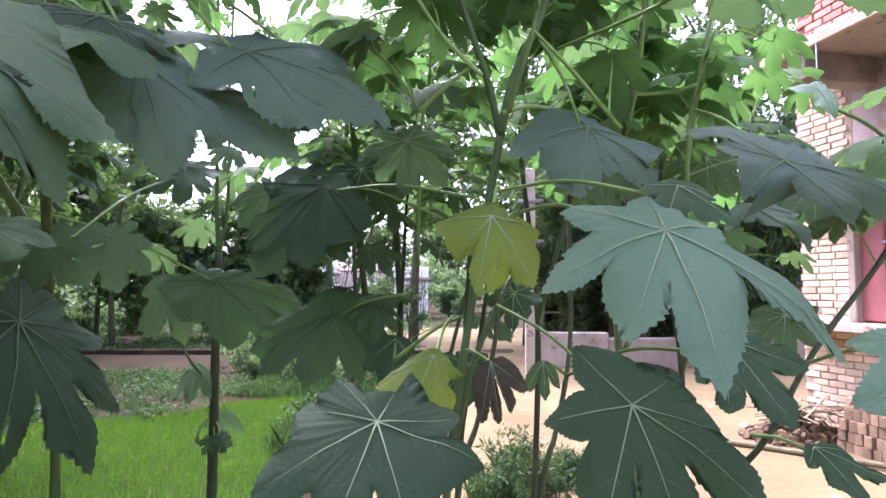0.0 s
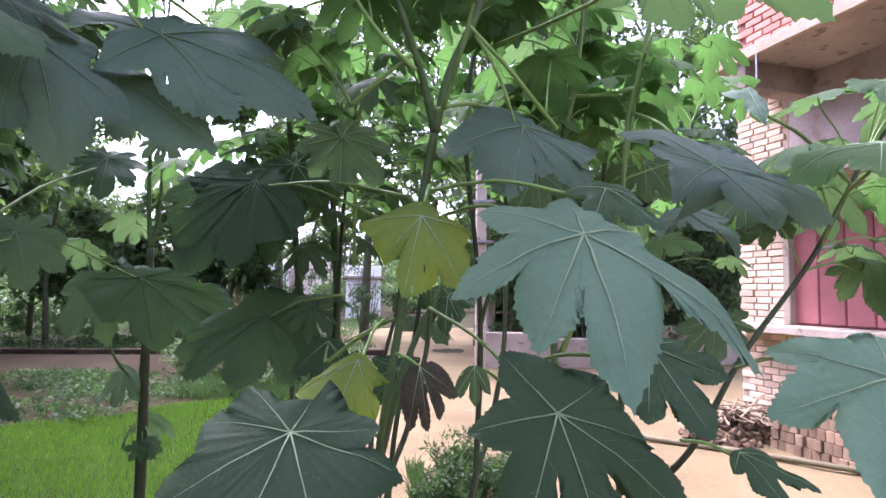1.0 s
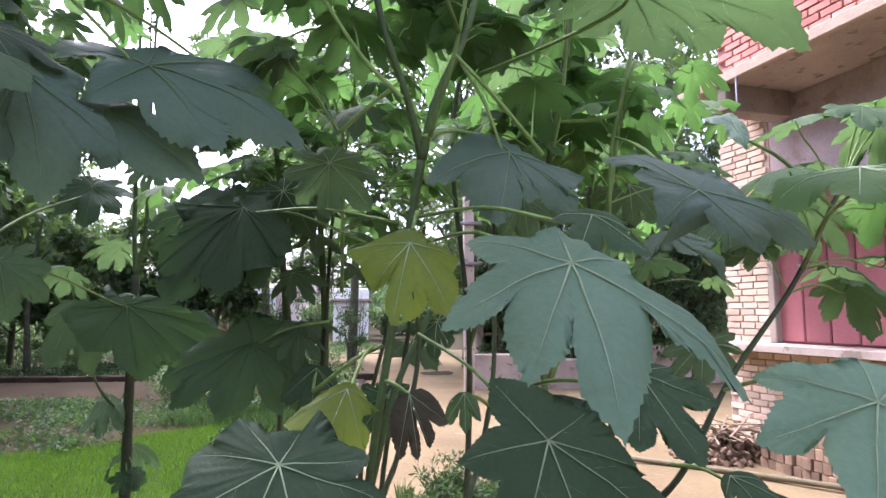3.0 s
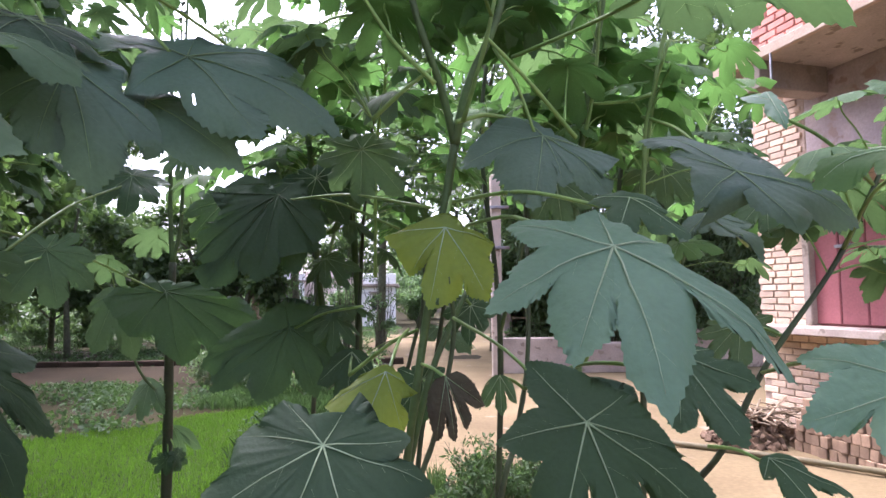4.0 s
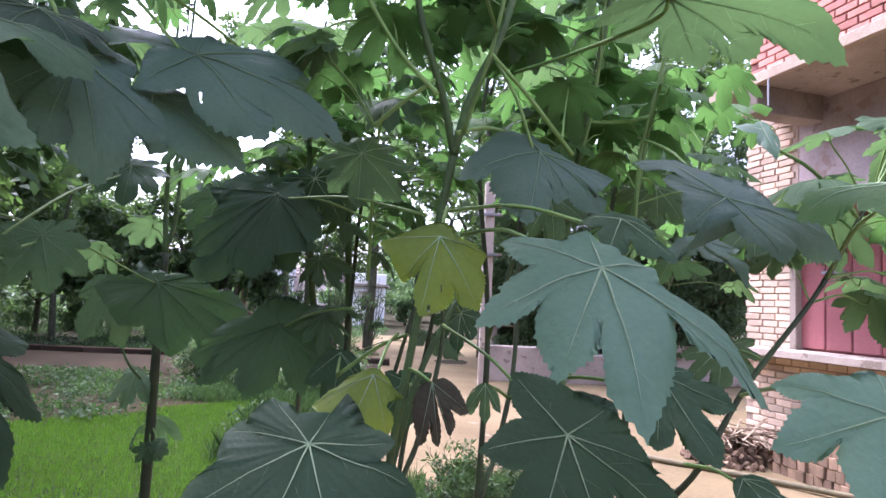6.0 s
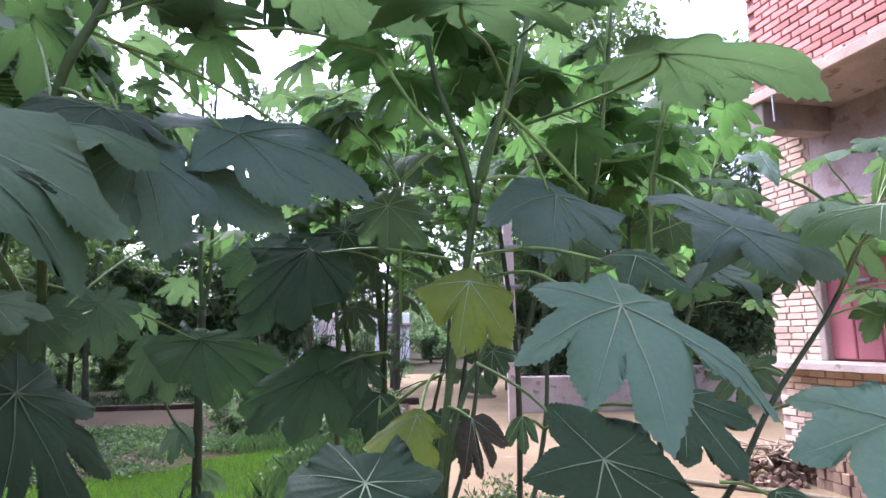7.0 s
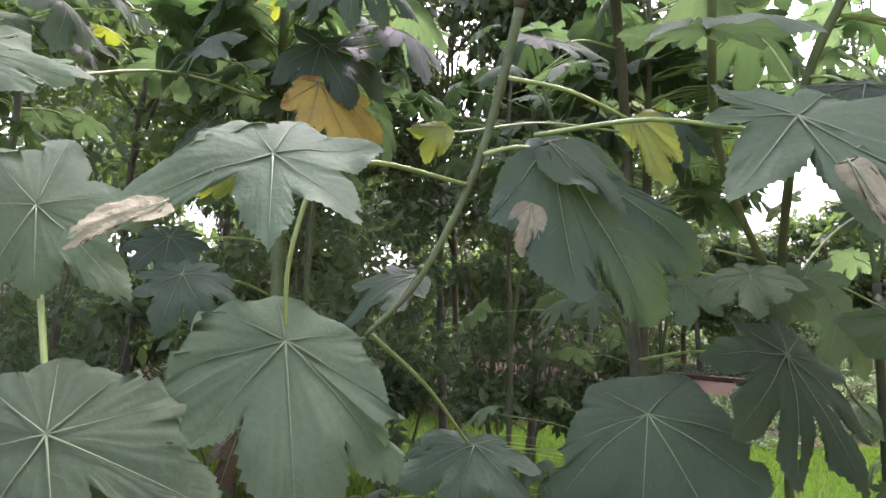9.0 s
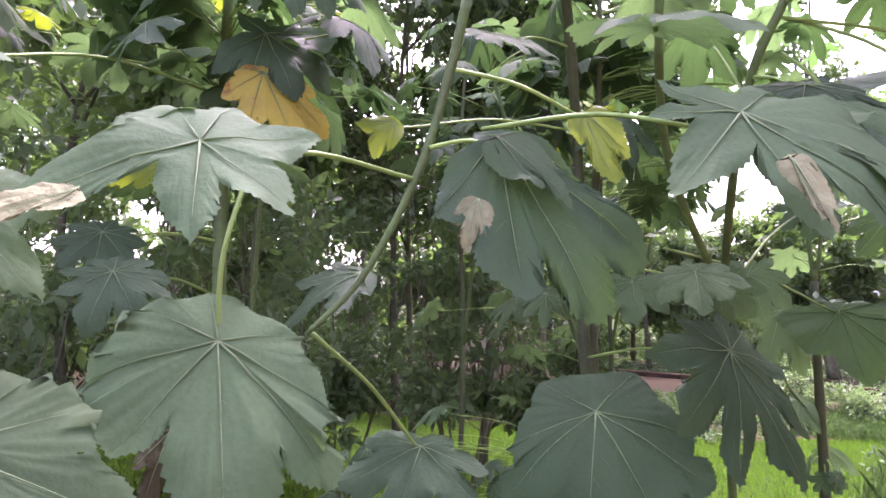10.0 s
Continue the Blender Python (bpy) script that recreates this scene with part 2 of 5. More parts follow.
# ---- castor leaves ----
def castor_blade(lobes, droop, seed, cut=1.0):
    """Vertices and faces of a lobed, toothed, creased leaf round the origin (normal z), and of its raised veins.
    A lobe is (angle, length), or (angle, length, angle and depth of the notch that follows it)."""
    rng = random.Random(seed)
    lobes = sorted(lobes)
    notches = [n[2:] for n in lobes]
    lobes = [n[:2] for n in lobes]
    count = len(lobes)
    longest = max(l for _, l in lobes)
    shift = Vector((rng.uniform(0, 50), rng.uniform(0, 50), 0))
    wave = 0.05 + 0.03 * rng.random()

    def lift(x, y, off, inner=9.0):
        r = math.hypot(x, y)
        q = Vector((x, y, 0)) * (3.2 / longest) * 0.5 + shift
        return -droop * r * r - 1.2 * off * off / longest * min(1, max(0, (r - 0.92 * inner) / (0.3 * longest))) + wave * longest * 1.4 * noise.noise(q) * min(1, r / longest * 1.6) + 0.02 * longest * noise.noise(q * 3.5)

    hang, roll = [rng.uniform(-0.25, 0.55) for _ in lobes], [rng.uniform(-0.45, 0.45) for _ in lobes]

    def lobe_bend(i, x):
        return -hang[i] * max(0, x - 0.45 * lobes[i][1]) ** 2 / lobes[i][1]

    sinus = []
    for i in range(count):
        a, la = lobes[i]
        b, lb = lobes[(i + 1) % count]
        gap = (b - a) % 360 or 360
        deep = 0.62 if gap < 45 else 0.55 if gap < 70 else 0.42 if gap < 100 else 0.2
        short = 0.6 * min(la, lb) + 0.4 * max(la, lb)
        k = la / (la + lb)
        if notches[i]:
            sinus.append((notches[i][0], notches[i][1], min(gap, 149)))
            continue
        sinus.append((a + gap * (0.35 + 0.3 * k), min(short * deep * cut * rng.uniform(0.88, 1.08), 0.9 * min(la, lb)), gap))
    verts, faces = [Vector((0, 0, 0.0))], []
    # half lobes: from the notch out to the tip and back, each with a point on the undivided inner blade
    loop = []
    steps = 21
    for i, (a, length) in enumerate(lobes):
        for side in (-1, 1):
            sa, sr, gap = sinus[i - 1] if side < 0 else sinus[i]
            d = radians(((sa - a + 180) % 360) - 180)
            if gap > 150:
                d = side * radians(70)
            sx, sw = sr * math.cos(d), abs(sr * math.sin(d))
            row = []
            for k in range(steps + 1):
                u = k / steps
                x = sx + (length - sx) * u
                w = sw * (1 - u) ** 1.15 + (0.165 * length - (0.25 * sw if notches[i] else 0)) * 4 * u * (1 - u) ** 1.35
                if k:
                    spread_to = max(abs(d), 0.27 * min(1, 5 * u)) * (0.97 - 0.62 * u + 0.12 * u * u) if notches[i] else abs(d) * (0.99 - 0.55 * u)
                    w = min(w, x * math.tan(min(spread_to, 1.2)))
                if k % 2 and k < steps:
                    w += 0.017 * length * rng.uniform(0.3, 1.5) * min(1, 4 * u)
                    x += 0.012 * length * min(1, 4 * u)
                core = 0.82 * sr * (1 + 0.25 * u)
                turn = abs(d) * (1 - u)
                row.append((x, side * w, core * math.cos(turn), side * core * math.sin(turn), a, sr, i))
            loop += row[:-1] if side < 0 else row[:0:-1]
    m = len(loop)
    stages = ((0.0, 0.35), (0.0, 0.7), (0.0, 1.0), (0.3, 1.0), (0.6, 1.0), (0.85, 1.0), (1.0, 1.0))
    for out, f in stages:
        for x, w, cx, cw, a, sr, i in loop:
            px, pw = (cx + (x - cx) * out) * f, (cw + (w - cw) * out) * f
            c, s = math.cos(radians(a)), math.sin(radians(a))
            qx, qy = px * c - pw * s, px * s + pw * c
            ripple = 0.013 * longest * out ** 2 * math.sin(17 * math.hypot(qx, qy) / longest + 5 * math.atan2(qy, qx) + seed)
            reach = abs(pw) / longest
            quilt = 0.0025 * longest * math.sin(52 * (px - 0.9 * abs(pw)) / longest) * min(1, reach * 14) * min(1, px / (0.3 * longest))
            groove = -0.0025 * longest * math.exp(-(reach / 0.03) ** 2) * min(1, px / (0.25 * longest))
            swell = 0.03 * longest * reach * (1 - min(1, reach / 0.3)) * 2
            verts.append(Vector((qx, qy, lift(qx, qy, abs(pw), sr) + ripple + quilt + groove + swell + lobe_bend(i, px) + roll[i] * pw * min(1, max(0, (px - 0.8 * sr) / (0.4 * longest))))))
    for k in range(m):
        faces.append((0, 1 + k, 1 + (k + 1) % m))
    for j in range(len(stages) - 1):
        for k in range(m):
            a, b = 1 + j * m + k, 1 + j * m + (k + 1) % m
            faces.append((a, a + m, b + m, b))
    # bites out of the margin and small holes
    last = m + (len(stages) - 2) * m
    gone = set()
    for _ in range(3):
        k = rng.randrange(m)
        gone.update(last + (k + j) % m for j in range(rng.choice((1, 2, 3))))
    for _ in range(2 if seed % 3 == 0 or not notches[0] else 0):
        gone.add(m + rng.choice((2, 3, 4)) * m + rng.randrange(m))
    faces = [f for i, f in enumerate(faces) if i not in gone]
    vv, vf = [], []
    for i, (a, length) in enumerate(lobes):
        c, s = math.cos(radians(a)), math.sin(radians(a))
        line = [Vector((c * length * t, s * length * t, lift(c * length * t, s * length * t, 0) + 0.0030 + lobe_bend(i, length * t) - 0.0025 * longest * min(1, length * t / (0.25 * longest)))) for t in (0.0, 0.15, 0.3, 0.45, 0.6, 0.75, 0.88)]
        tube(line, lambda t: 0.0018 * longest / 0.28 * (1 - t) ** 1.2 + 0.0003, 4, vv, vf)
        for t in (0.3, 0.5, 0.68):
            for side in (-1, 1):
                reach = 0.13 * length * (1.25 - t)
                b = [Vector((0, 0, 0))] * 3
                for j, g in enumerate((0, 0.5, 1)):
                    x, w = length * t + reach * 1.1 * g, side * reach * g
                    px, py = x * c - w * s, x * s + w * c
                    b[j] = Vector((px, py, lift(px, py, 0) + lobe_bend(i, x) + roll[i] * w * 0.5 + 0.0004 - 0.0025 * longest * (1 - g)))
                tube(b, lambda t: 0.00016 * longest / 0.28 * (1 - 0.6 * t), 3, vv, vf)
    return verts, faces, vv, vf


# several tones are one green leaf with light, shade or haze painted in
TONES = {"blue": LIT_BLUISH, "dark": SHADED_DARK, "grey": HAZED_GREY, "fresh": FRESH, "lime": LIME, "yellow": YELLOW, "dry": DRY, "dead": DEAD, "shaded": SHADED_DARK}
SERIAL = [0]


class Plant:
    """A castor plant: an Empty at its foot, stems, and leaves that carry their stalk and veins."""

    def __init__(self, foot, label):
        self.root = thing("castor_plant", foot, label, "plant", "castor plants")
        self.foot = Vector(foot)
        self.lines = []

    def stem(self, pts, r0, r1, mat=None):
        line = smooth_line([Vector(p) - self.foot for p in pts], 8)
        total = len(line)

        def radius(t):
            knot = 1 + 0.14 * max(0, math.cos(t * total * 0.9)) ** 6
            return (r0 + (r1 - r0) * t) * knot

        v, f = tube(line, radius, 9)
        part("stem", mesh_of("stem", v, f, mat or GREEN_STEM), self.root)
        self.lines += [p + self.foot for p in line]

    def nearest(self, p):
        return min(self.lines, key=lambda q: (q - p).length + 1.2 * max(0, q.z - p.z - 0.1)) if self.lines else p - Vector((0, 0, 0.3))


def stalk_mesh(inv, start, end, normal, thick=0.0045, via=None):
    """A leaf stalk from the stem to the back of the blade, in the blade's own space."""
    a, b = Vector(start), Vector(end)
    gap = (b - a).length
    mid = Vector(via) if via else a.lerp(b, 0.5) + Vector((0, 0, 0.035 * gap))
    near = b - normal * 0.03 * min(1, gap / 0.3) + (mid - b) * 0.14
    v, f = tube([inv @ p for p in smooth_line([a, mid, near, b], 5)], lambda t: thick * (1.25 - 0.4 * t), 6)
    return mesh_of("petiole", v, f, STALK)


def leaf(plant, place, turn, lobes, tone="green", stalk=None, droop=0.5, via=None, bare=False, cut=1.0, seed=0):
    """One leaf at a place, with its own lobes (degrees round the blade, length)."""
    SERIAL[0] += 1
    v, f, vv, vf = castor_blade(lobes, droop, seed or SERIAL[0], cut)
    m = pose(*place, *turn)
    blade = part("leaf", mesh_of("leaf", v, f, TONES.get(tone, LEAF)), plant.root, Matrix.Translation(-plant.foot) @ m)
    part("venation", mesh_of("venation", vv, vf, SHADED_VEIN if tone == "shaded" else VEIN if plant in (main, right) and tone != "grey" else SOFT_VEIN), blade)
    if bare:
        return blade
    start = Vector(stalk) if stalk else plant.nearest(Vector(place))
    part("petiole", stalk_mesh(m.inverted(), start, place, m.to_3x3() @ Vector((0, 0, 1)), 0.0045, via), blade)
    return blade


def star(size):
    """The usual nine lobes, uneven from leaf to leaf."""
    rng = random.Random(SERIAL[0] + 77)
    usual = ((0, 1.0), (38, 0.95), (-38, 0.96), (76, 0.82), (-76, 0.84), (114, 0.62), (-114, 0.6), (152, 0.38), (-152, 0.4))
    return [(a + rng.uniform(-6, 6), size * l * rng.uniform(0.88, 1.12)) for a, l in usual]


PATTERNS = []
for k in range(8):
    rng = random.Random(100 + k)
    SERIAL[0] += 1
    v, f, vv, vf = castor_blade(star(0.28), rng.uniform(0.6, 2.2), 300 + k, rng.uniform(0.7, 0.95))
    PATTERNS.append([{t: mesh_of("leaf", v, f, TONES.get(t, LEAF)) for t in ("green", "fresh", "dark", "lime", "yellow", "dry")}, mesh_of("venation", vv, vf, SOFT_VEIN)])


def in_opening(p):
    """The gap between the crowns, open to the sky, that runs back from the overhanging plant; bounds fit the camera's
    view.
    """
    return p.y > 1.2 and -0.32 * p.y - 0.16 < p.x < -0.24 * p.y - 0.05 and 1.55 + 0.33 * p.y < p.z < 1.55 + 0.52 * p.y


def crown(plant, centre, reach, count, small, large, seed, tones=("green",), flat=0.9):
    """Leaves spread through a part of the plant's crown, facing up and outward."""
    rng = random.Random(seed)
    centre = Vector(centre)
    for _ in range(count):
        d = Vector((rng.gauss(0, 1), rng.gauss(0, 1), rng.gauss(0, 1))).normalized() * rng.random() ** 0.4
        p = centre + Vector((d.x * reach[0], d.y * reach[1], d.z * reach[2]))
        if in_opening(p):
            continue
        start = plant.nearest(p - Vector((0, 0, 0.12)))
        out = p - start
        if out.length > 0.75:
            start = p - out.normalized() * 0.75
            out = p - start
        flatout = Vector((out.x, out.y, 0)).normalized() if out.xy.length > 0.02 else Vector((1, 0, 0))
        n = (Vector((0, 0, flat)) + flatout * rng.uniform(0.1, 0.8) + Vector((rng.uniform(-0.4, 0.4), rng.uniform(-0.4, 0.4), 0))).normalized()
        x = (flatout + Vector((rng.uniform(-0.5, 0.5), rng.uniform(-0.5, 0.5), 0)))
        x = (x - n * x.dot(n)).normalized()
        y = n.cross(x)
        size = rng.uniform(small, large) / 0.28
        m = Matrix.Translation(p) @ Matrix((x, y, n)).transposed().to_4x4() @ Matrix.Scale(size, 4)
        blades, veins = rng.choice(PATTERNS)
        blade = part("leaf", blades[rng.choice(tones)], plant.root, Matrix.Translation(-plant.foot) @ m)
        part("venation", veins, blade)
        part("petiole", stalk_mesh(m.inverted(), start, p, n, 0.004), blade)


# ---- foliage of shrubs and trees ----
def foliage_mesh(name, clumps, per, size, mat, seed, slim=0.45):
    """Small pointed leaves scattered in clumps (centre, radii)."""
    rng = np.random.default_rng(seed)
    centres, radii = np.array([c for c, _ in clumps], float), np.array([r for _, r in clumps], float)
    n = per * len(clumps)
    who = np.repeat(np.arange(len(clumps)), per)
    d = rng.normal(size=(n, 3))
    d /= np.linalg.norm(d, axis=1)[:, None]
    p = centres[who] + d * radii[who] * (rng.random(n) ** 0.45)[:, None]
    way = d * 0.6 + rng.normal(size=(n, 3)) * 0.8 + np.array([0, 0, -0.35])
    way /= np.linalg.norm(way, axis=1)[:, None]
    side = np.cross(way, rng.normal(size=(n, 3)) * 0.7 + np.array([0, 0, 1.0]))
    side /= np.linalg.norm(side, axis=1)[:, None] + 1e-9
    fold = np.cross(side, way)
    s = (size * rng.uniform(0.6, 1.3, n))[:, None]
    quad = np.stack([p, p + way * s * 0.5 + side * s * slim * 0.5 + fold * s * 0.08, p + way * s, p + way * s * 0.5 - side * s * slim * 0.5 + fold * s * 0.08], 1).reshape(-1, 3)
    me = bpy.data.meshes.new(name)
    me.vertices.add(4 * n)
    me.vertices.foreach_set("co", quad.ravel())
    me.loops.add(4 * n)
    me.loops.foreach_set("vertex_index", np.arange(4 * n, dtype=np.int32))
    me.polygons.add(n)
    me.polygons.foreach_set("loop_start", np.arange(0, 4 * n, 4, dtype=np.int32))
    me.materials.append(mat)
    me.update(calc_edges=True)
    return me


def shrub(foot, height, spread, stems, clumps, per, size, seed, label, mat=None, low=0.25, name="shrub", slim=0.45, thick=0.014, lean=1.0):
    """A many-stemmed bush."""
    rng = random.Random(seed)
    root = thing(name, foot, label, "shrub", "thicket shrubs")
    ends = []
    for _ in range(stems):
        a, reach = rng.uniform(0, 6.28), spread * rng.uniform(0.2, 0.8) * lean
        top = Vector((math.cos(a) * reach, math.sin(a) * reach, height * rng.uniform(0.65, 0.98)))
        mid = top * 0.5 + Vector((rng.uniform(-1, 1), rng.uniform(-1, 1), 0)) * 0.12 * spread
        first = Vector((math.cos(a), math.sin(a), 0)) * 0.06
        line = smooth_line([first, mid, top], 6)
        v, f = tube(line, lambda t: thick * (1 - 0.75 * t), 6)
        for _ in range(4):
            i = rng.randrange(4, len(line))
            tip = line[i] + Vector((rng.uniform(-1, 1), rng.uniform(-1, 1), rng.uniform(0.1, 0.9))) * 0.3 * spread
            tube(smooth_line([line[i], line[i].lerp(tip, 0.5) + Vector((0, 0, 0.04)), tip], 3), lambda t: thick * 0.45 * (1 - 0.7 * t), 5, v, f)
            ends.append(tip)
        part("stem", mesh_of("stem", v, f, BARK), root)
        ends.append(top)
    groups = []
    for _ in range(clumps):
        e = rng.choice(ends)
        z = max(low * height, e.z * rng.uniform(0.45, 1.05))
        k = z / max(e.z, 0.1)
        c = Vector((e.x * k + rng.gauss(0, 0.16) * spread, e.y * k + rng.gauss(0, 0.16) * spread, z))
        r = spread * rng.uniform(0.12, 0.28)
        groups.append((c, (r, r, r * 0.7)))
    tagged(part("foliage", foliage_mesh("foliage", groups, per, size, mat or SMALL_LEAF, seed, slim), root), kind="stuff")
    return root


def tree(foot, height, spread, clumps, per, size, seed, label, trunk=0.12, mat=None, bare=0.3):
    """A tree with a tapered trunk, limbs and an uneven crown."""
    rng = random.Random(seed)
    root = thing("tree", foot, label, "tree", "background trees")
    line = smooth_line([(0, 0, 0), (rng.uniform(-0.2, 0.2), rng.uniform(-0.2, 0.2), height * 0.4), (rng.uniform(-0.4, 0.4), rng.uniform(-0.4, 0.4), height * 0.85)], 6)
    v, f = tube(line, lambda t: trunk * (1.1 - 0.85 * t), 9)
    part("trunk", mesh_of("trunk", v, f, BARK), root)
    tips = [line[-1]]
    for _ in range(9):
        i = rng.randrange(int(len(line) * bare) + 1, len(line))
        a = rng.uniform(0, 6.28)
        tip = line[i] + Vector((math.cos(a) * spread * rng.uniform(0.4, 0.9), math.sin(a) * spread * rng.uniform(0.4, 0.9), rng.uniform(0.05, 0.3) * height))
        v, f = tube(smooth_line([line[i], line[i].lerp(tip, 0.5) + Vector((0, 0, 0.06 * height)), tip], 4), lambda t: trunk * 0.38 * (1 - 0.8 * t), 6)
        part("limb", mesh_of("limb", v, f, BARK), root)
        tips.append(tip)
    groups = []
    for _ in range(clumps):
        c = rng.choice(tips) + Vector((rng.gauss(0, 0.24) * spread, rng.gauss(0, 0.24) * spread, rng.gauss(0, 0.09) * height))
        c.z = max(c.z, bare * height)
        r = spread * rng.uniform(0.14, 0.3)
        groups.append((c, (r, r, r * 0.6)))
    tagged(part("crown", foliage_mesh("crown", groups, per, size, mat or TREE_LEAF, seed), root), kind="stuff")
    return root

# ---- ground ----
GROUND = -0.15


def ground_height(x, y):
    return GROUND + 0.03 * noise.noise(Vector((x * 0.5, y * 0.5, 3))) + 0.012 * noise.noise(Vector((x * 2.3, y * 2.3, 7)))


def ground_sheet():
    """One sheet of earth out to the horizon, finer near the plants."""
    marks = [-600, -250, -120, -70] + list(np.linspace(-45, -16, 12)) + list(np.linspace(-15, 15, 91)) + list(np.linspace(16, 45, 12)) + [70, 120, 250, 600]
    n = len(marks)
    v = [(x, y, ground_height(x, y)) for y in marks for x in marks]
    f = [(j * n + i, j * n + i + 1, (j + 1) * n + i + 1, (j + 1) * n + i) for j in range(n - 1) for i in range(n - 1)]
    return tagged(new("ground", mesh_of("ground", v, f, FIELD)), "dull brown-green earth with sparse growth", "ground", kind="structure")


ground_sheet()


v, f = [], []
for j in range(63):
    y = -12.24 + j * 0.66
    for i in range(49):
        x = -0.1 + i * 0.3 - min(0.9, 0.094 * max(0, y + 3)) - 0.13 * max(0, y - 11) + 0.18 * noise.noise(Vector((i * 0.1, y * 0.7, 5)))
        v.append((x, y, ground_height(x, y) + 0.012 if 0 < i < 48 and 0 < j < 62 else GROUND - 0.06))
for j in range(62):
    for i in range(48):
        a = j * 49 + i
        f.append((a, a + 1, a + 50, a + 49))
tagged(new("yard", mesh_of("yard", v, f, EARTH)), "bare sandy pinkish earth yard, trodden smooth", "ground", kind="structure")


def in_lawn(x, y):
    """Whether the mown rice-green lawn covers a spot."""
    w = 0.25 * noise.noise(Vector((x * 0.8, y * 0.8, 1)))
    far = 9.9 + 1.2 * (x + 2.3) if x > -3.7 else 8.2 + 0.4 * (x + 3.7)
    return -12 < x < -1.25 - 0.2 * max(0, y - 6) + w and -2.0 + 2 * w < y < far + 2 * w


def blades(name, spots, height, width, mat, seed, bend=0.35):
    """Upright grass blades, each a bent tapering strip."""
    rng = np.random.default_rng(seed)
    p = np.array(spots)
    n = len(p)
    a = rng.uniform(0, 6.283, n)
    h = height * rng.uniform(0.55, 1.25, n)
    lean = bend * rng.uniform(0.2, 1.2, n) * h
    b = rng.uniform(0, 6.283, n)
    side = np.stack([np.cos(a), np.sin(a), 0 * a], 1) * (width * rng.uniform(0.6, 1.2, n))[:, None]
    off = np.stack([np.cos(b) * lean, np.sin(b) * lean, 0 * b], 1)
    up1, up2 = np.stack([0 * a, 0 * a, h * 0.55], 1), np.stack([0 * a, 0 * a, h], 1)
    quad = np.stack([p - side, p + side, p + side * 0.7 + off * 0.3 + up1, p + off + up2, p - side * 0.7 + off * 0.3 + up1], 1).reshape(-1, 3)
    me = bpy.data.meshes.new(name)
    me.vertices.add(5 * n)
    me.vertices.foreach_set("co", quad.ravel())
    me.loops.add(5 * n)
    me.loops.foreach_set("vertex_index", np.arange(5 * n, dtype=np.int32))
    me.polygons.add(n)
    me.polygons.foreach_set("loop_start", np.arange(0, 5 * n, 5, dtype=np.int32))
    me.materials.append(mat)
    me.update(calc_edges=True)
    return me


rng = random.Random(5)
spots = []
while len(spots) < 130000:
    x, y = rng.uniform(-9, -1.2), rng.uniform(1.8, 10.2)
    if in_lawn(x, y) and rng.random() < (1.0 if x > -6.5 else 0.6):
        spots.append((x, y, ground_height(x, y) - 0.01))
tagged(new("lawn", blades("lawn", spots, 0.07, 0.0042, GRASS, 6)), "bright green short rice-like grass patch", "grass", kind="stuff")

# soil under the grass
v, f, step = [], [], 0.25
for j in range(52):
    for i in range(45):
        x, y = -12.4 + i * step, -2.6 + j * step
        if in_lawn(x + step / 2, y + step / 2):
            k = len(v)
            v += [(a, b, ground_height(a, b) + 0.012) for a, b in ((x, y), (x + step, y), (x + step, y + step), (x, y + step))]
            f.append((k, k + 1, k + 2, k + 3))
tagged(new("lawn_soil", mesh_of("lawn_soil", v, f, SOIL)), "dark green-brown soil under the grass", "soil", kind="structure")


def weed_patch(name, corner, opposite, count, height, seed, label, mat=WEED, width=0.008):
    rng = random.Random(seed)
    spots = []
    while len(spots) < count:
        x, y = rng.uniform(corner[0], opposite[0]), rng.uniform(corner[1], opposite[1])
        if noise.noise(Vector((x * 1.7, y * 1.7, seed))) > -0.15 + 0.4 * rng.random() - 0.25:
            spots.append((x, y, ground_height(x, y) - 0.01))
    return tagged(new(name, blades(name, spots, height, width, mat, seed, 0.6)), label, "grass", kind="stuff")


weed_patch("weeds", (0.2, 4.5), (1.2, 5.8), 1500, 0.2, 11, "loose tuft of tall green weeds beside the earth yard", width=0.009)
weed_patch("weeds", (-3.2, 9.6), (-0.9, 12.5), 5000, 0.2, 12, "knee-high weeds behind the grass patch")
rng = random.Random(31)
mats = []
while len(mats) < 1300:
    x, y = rng.uniform(-22, -0.8), 7.6 + 26.4 * rng.random() ** 1.6
    if not in_lawn(x, y) and not 12.3 < y < 15.9 and noise.noise(Vector((x * 0.6, y * 0.6, 4))) > -0.25:
        r = rng.uniform(0.25, 0.6)
        mats.append(((x, y, GROUND + 0.06), (r, r, rng.uniform(0.05, 0.16))))
tagged(new("creeping_weeds", foliage_mesh("creeping_weeds", mats, 110, 0.075, WEED, 17, 0.6)), "low creeping weeds on bare earth", "weeds", kind="stuff")
weed_patch("weeds", (-1.8, 6.3), (-0.6, 9.8), 3500, 0.28, 14, "straggling weeds between grass and yard")
for k, (x, y, h, s) in enumerate([(0.42, 4.7, 0.42, 0.34), (0.85, 5.0, 0.5, 0.4), (0.62, 5.5, 0.45, 0.4), (1.1, 5.4, 0.36, 0.3)]):
    shrub((x, y, GROUND), h, s, 7, 26, 34, 0.06, 50 + k, "small leafy weed bush among grass tufts", WEED, low=0.1, thick=0.005, slim=0.3)
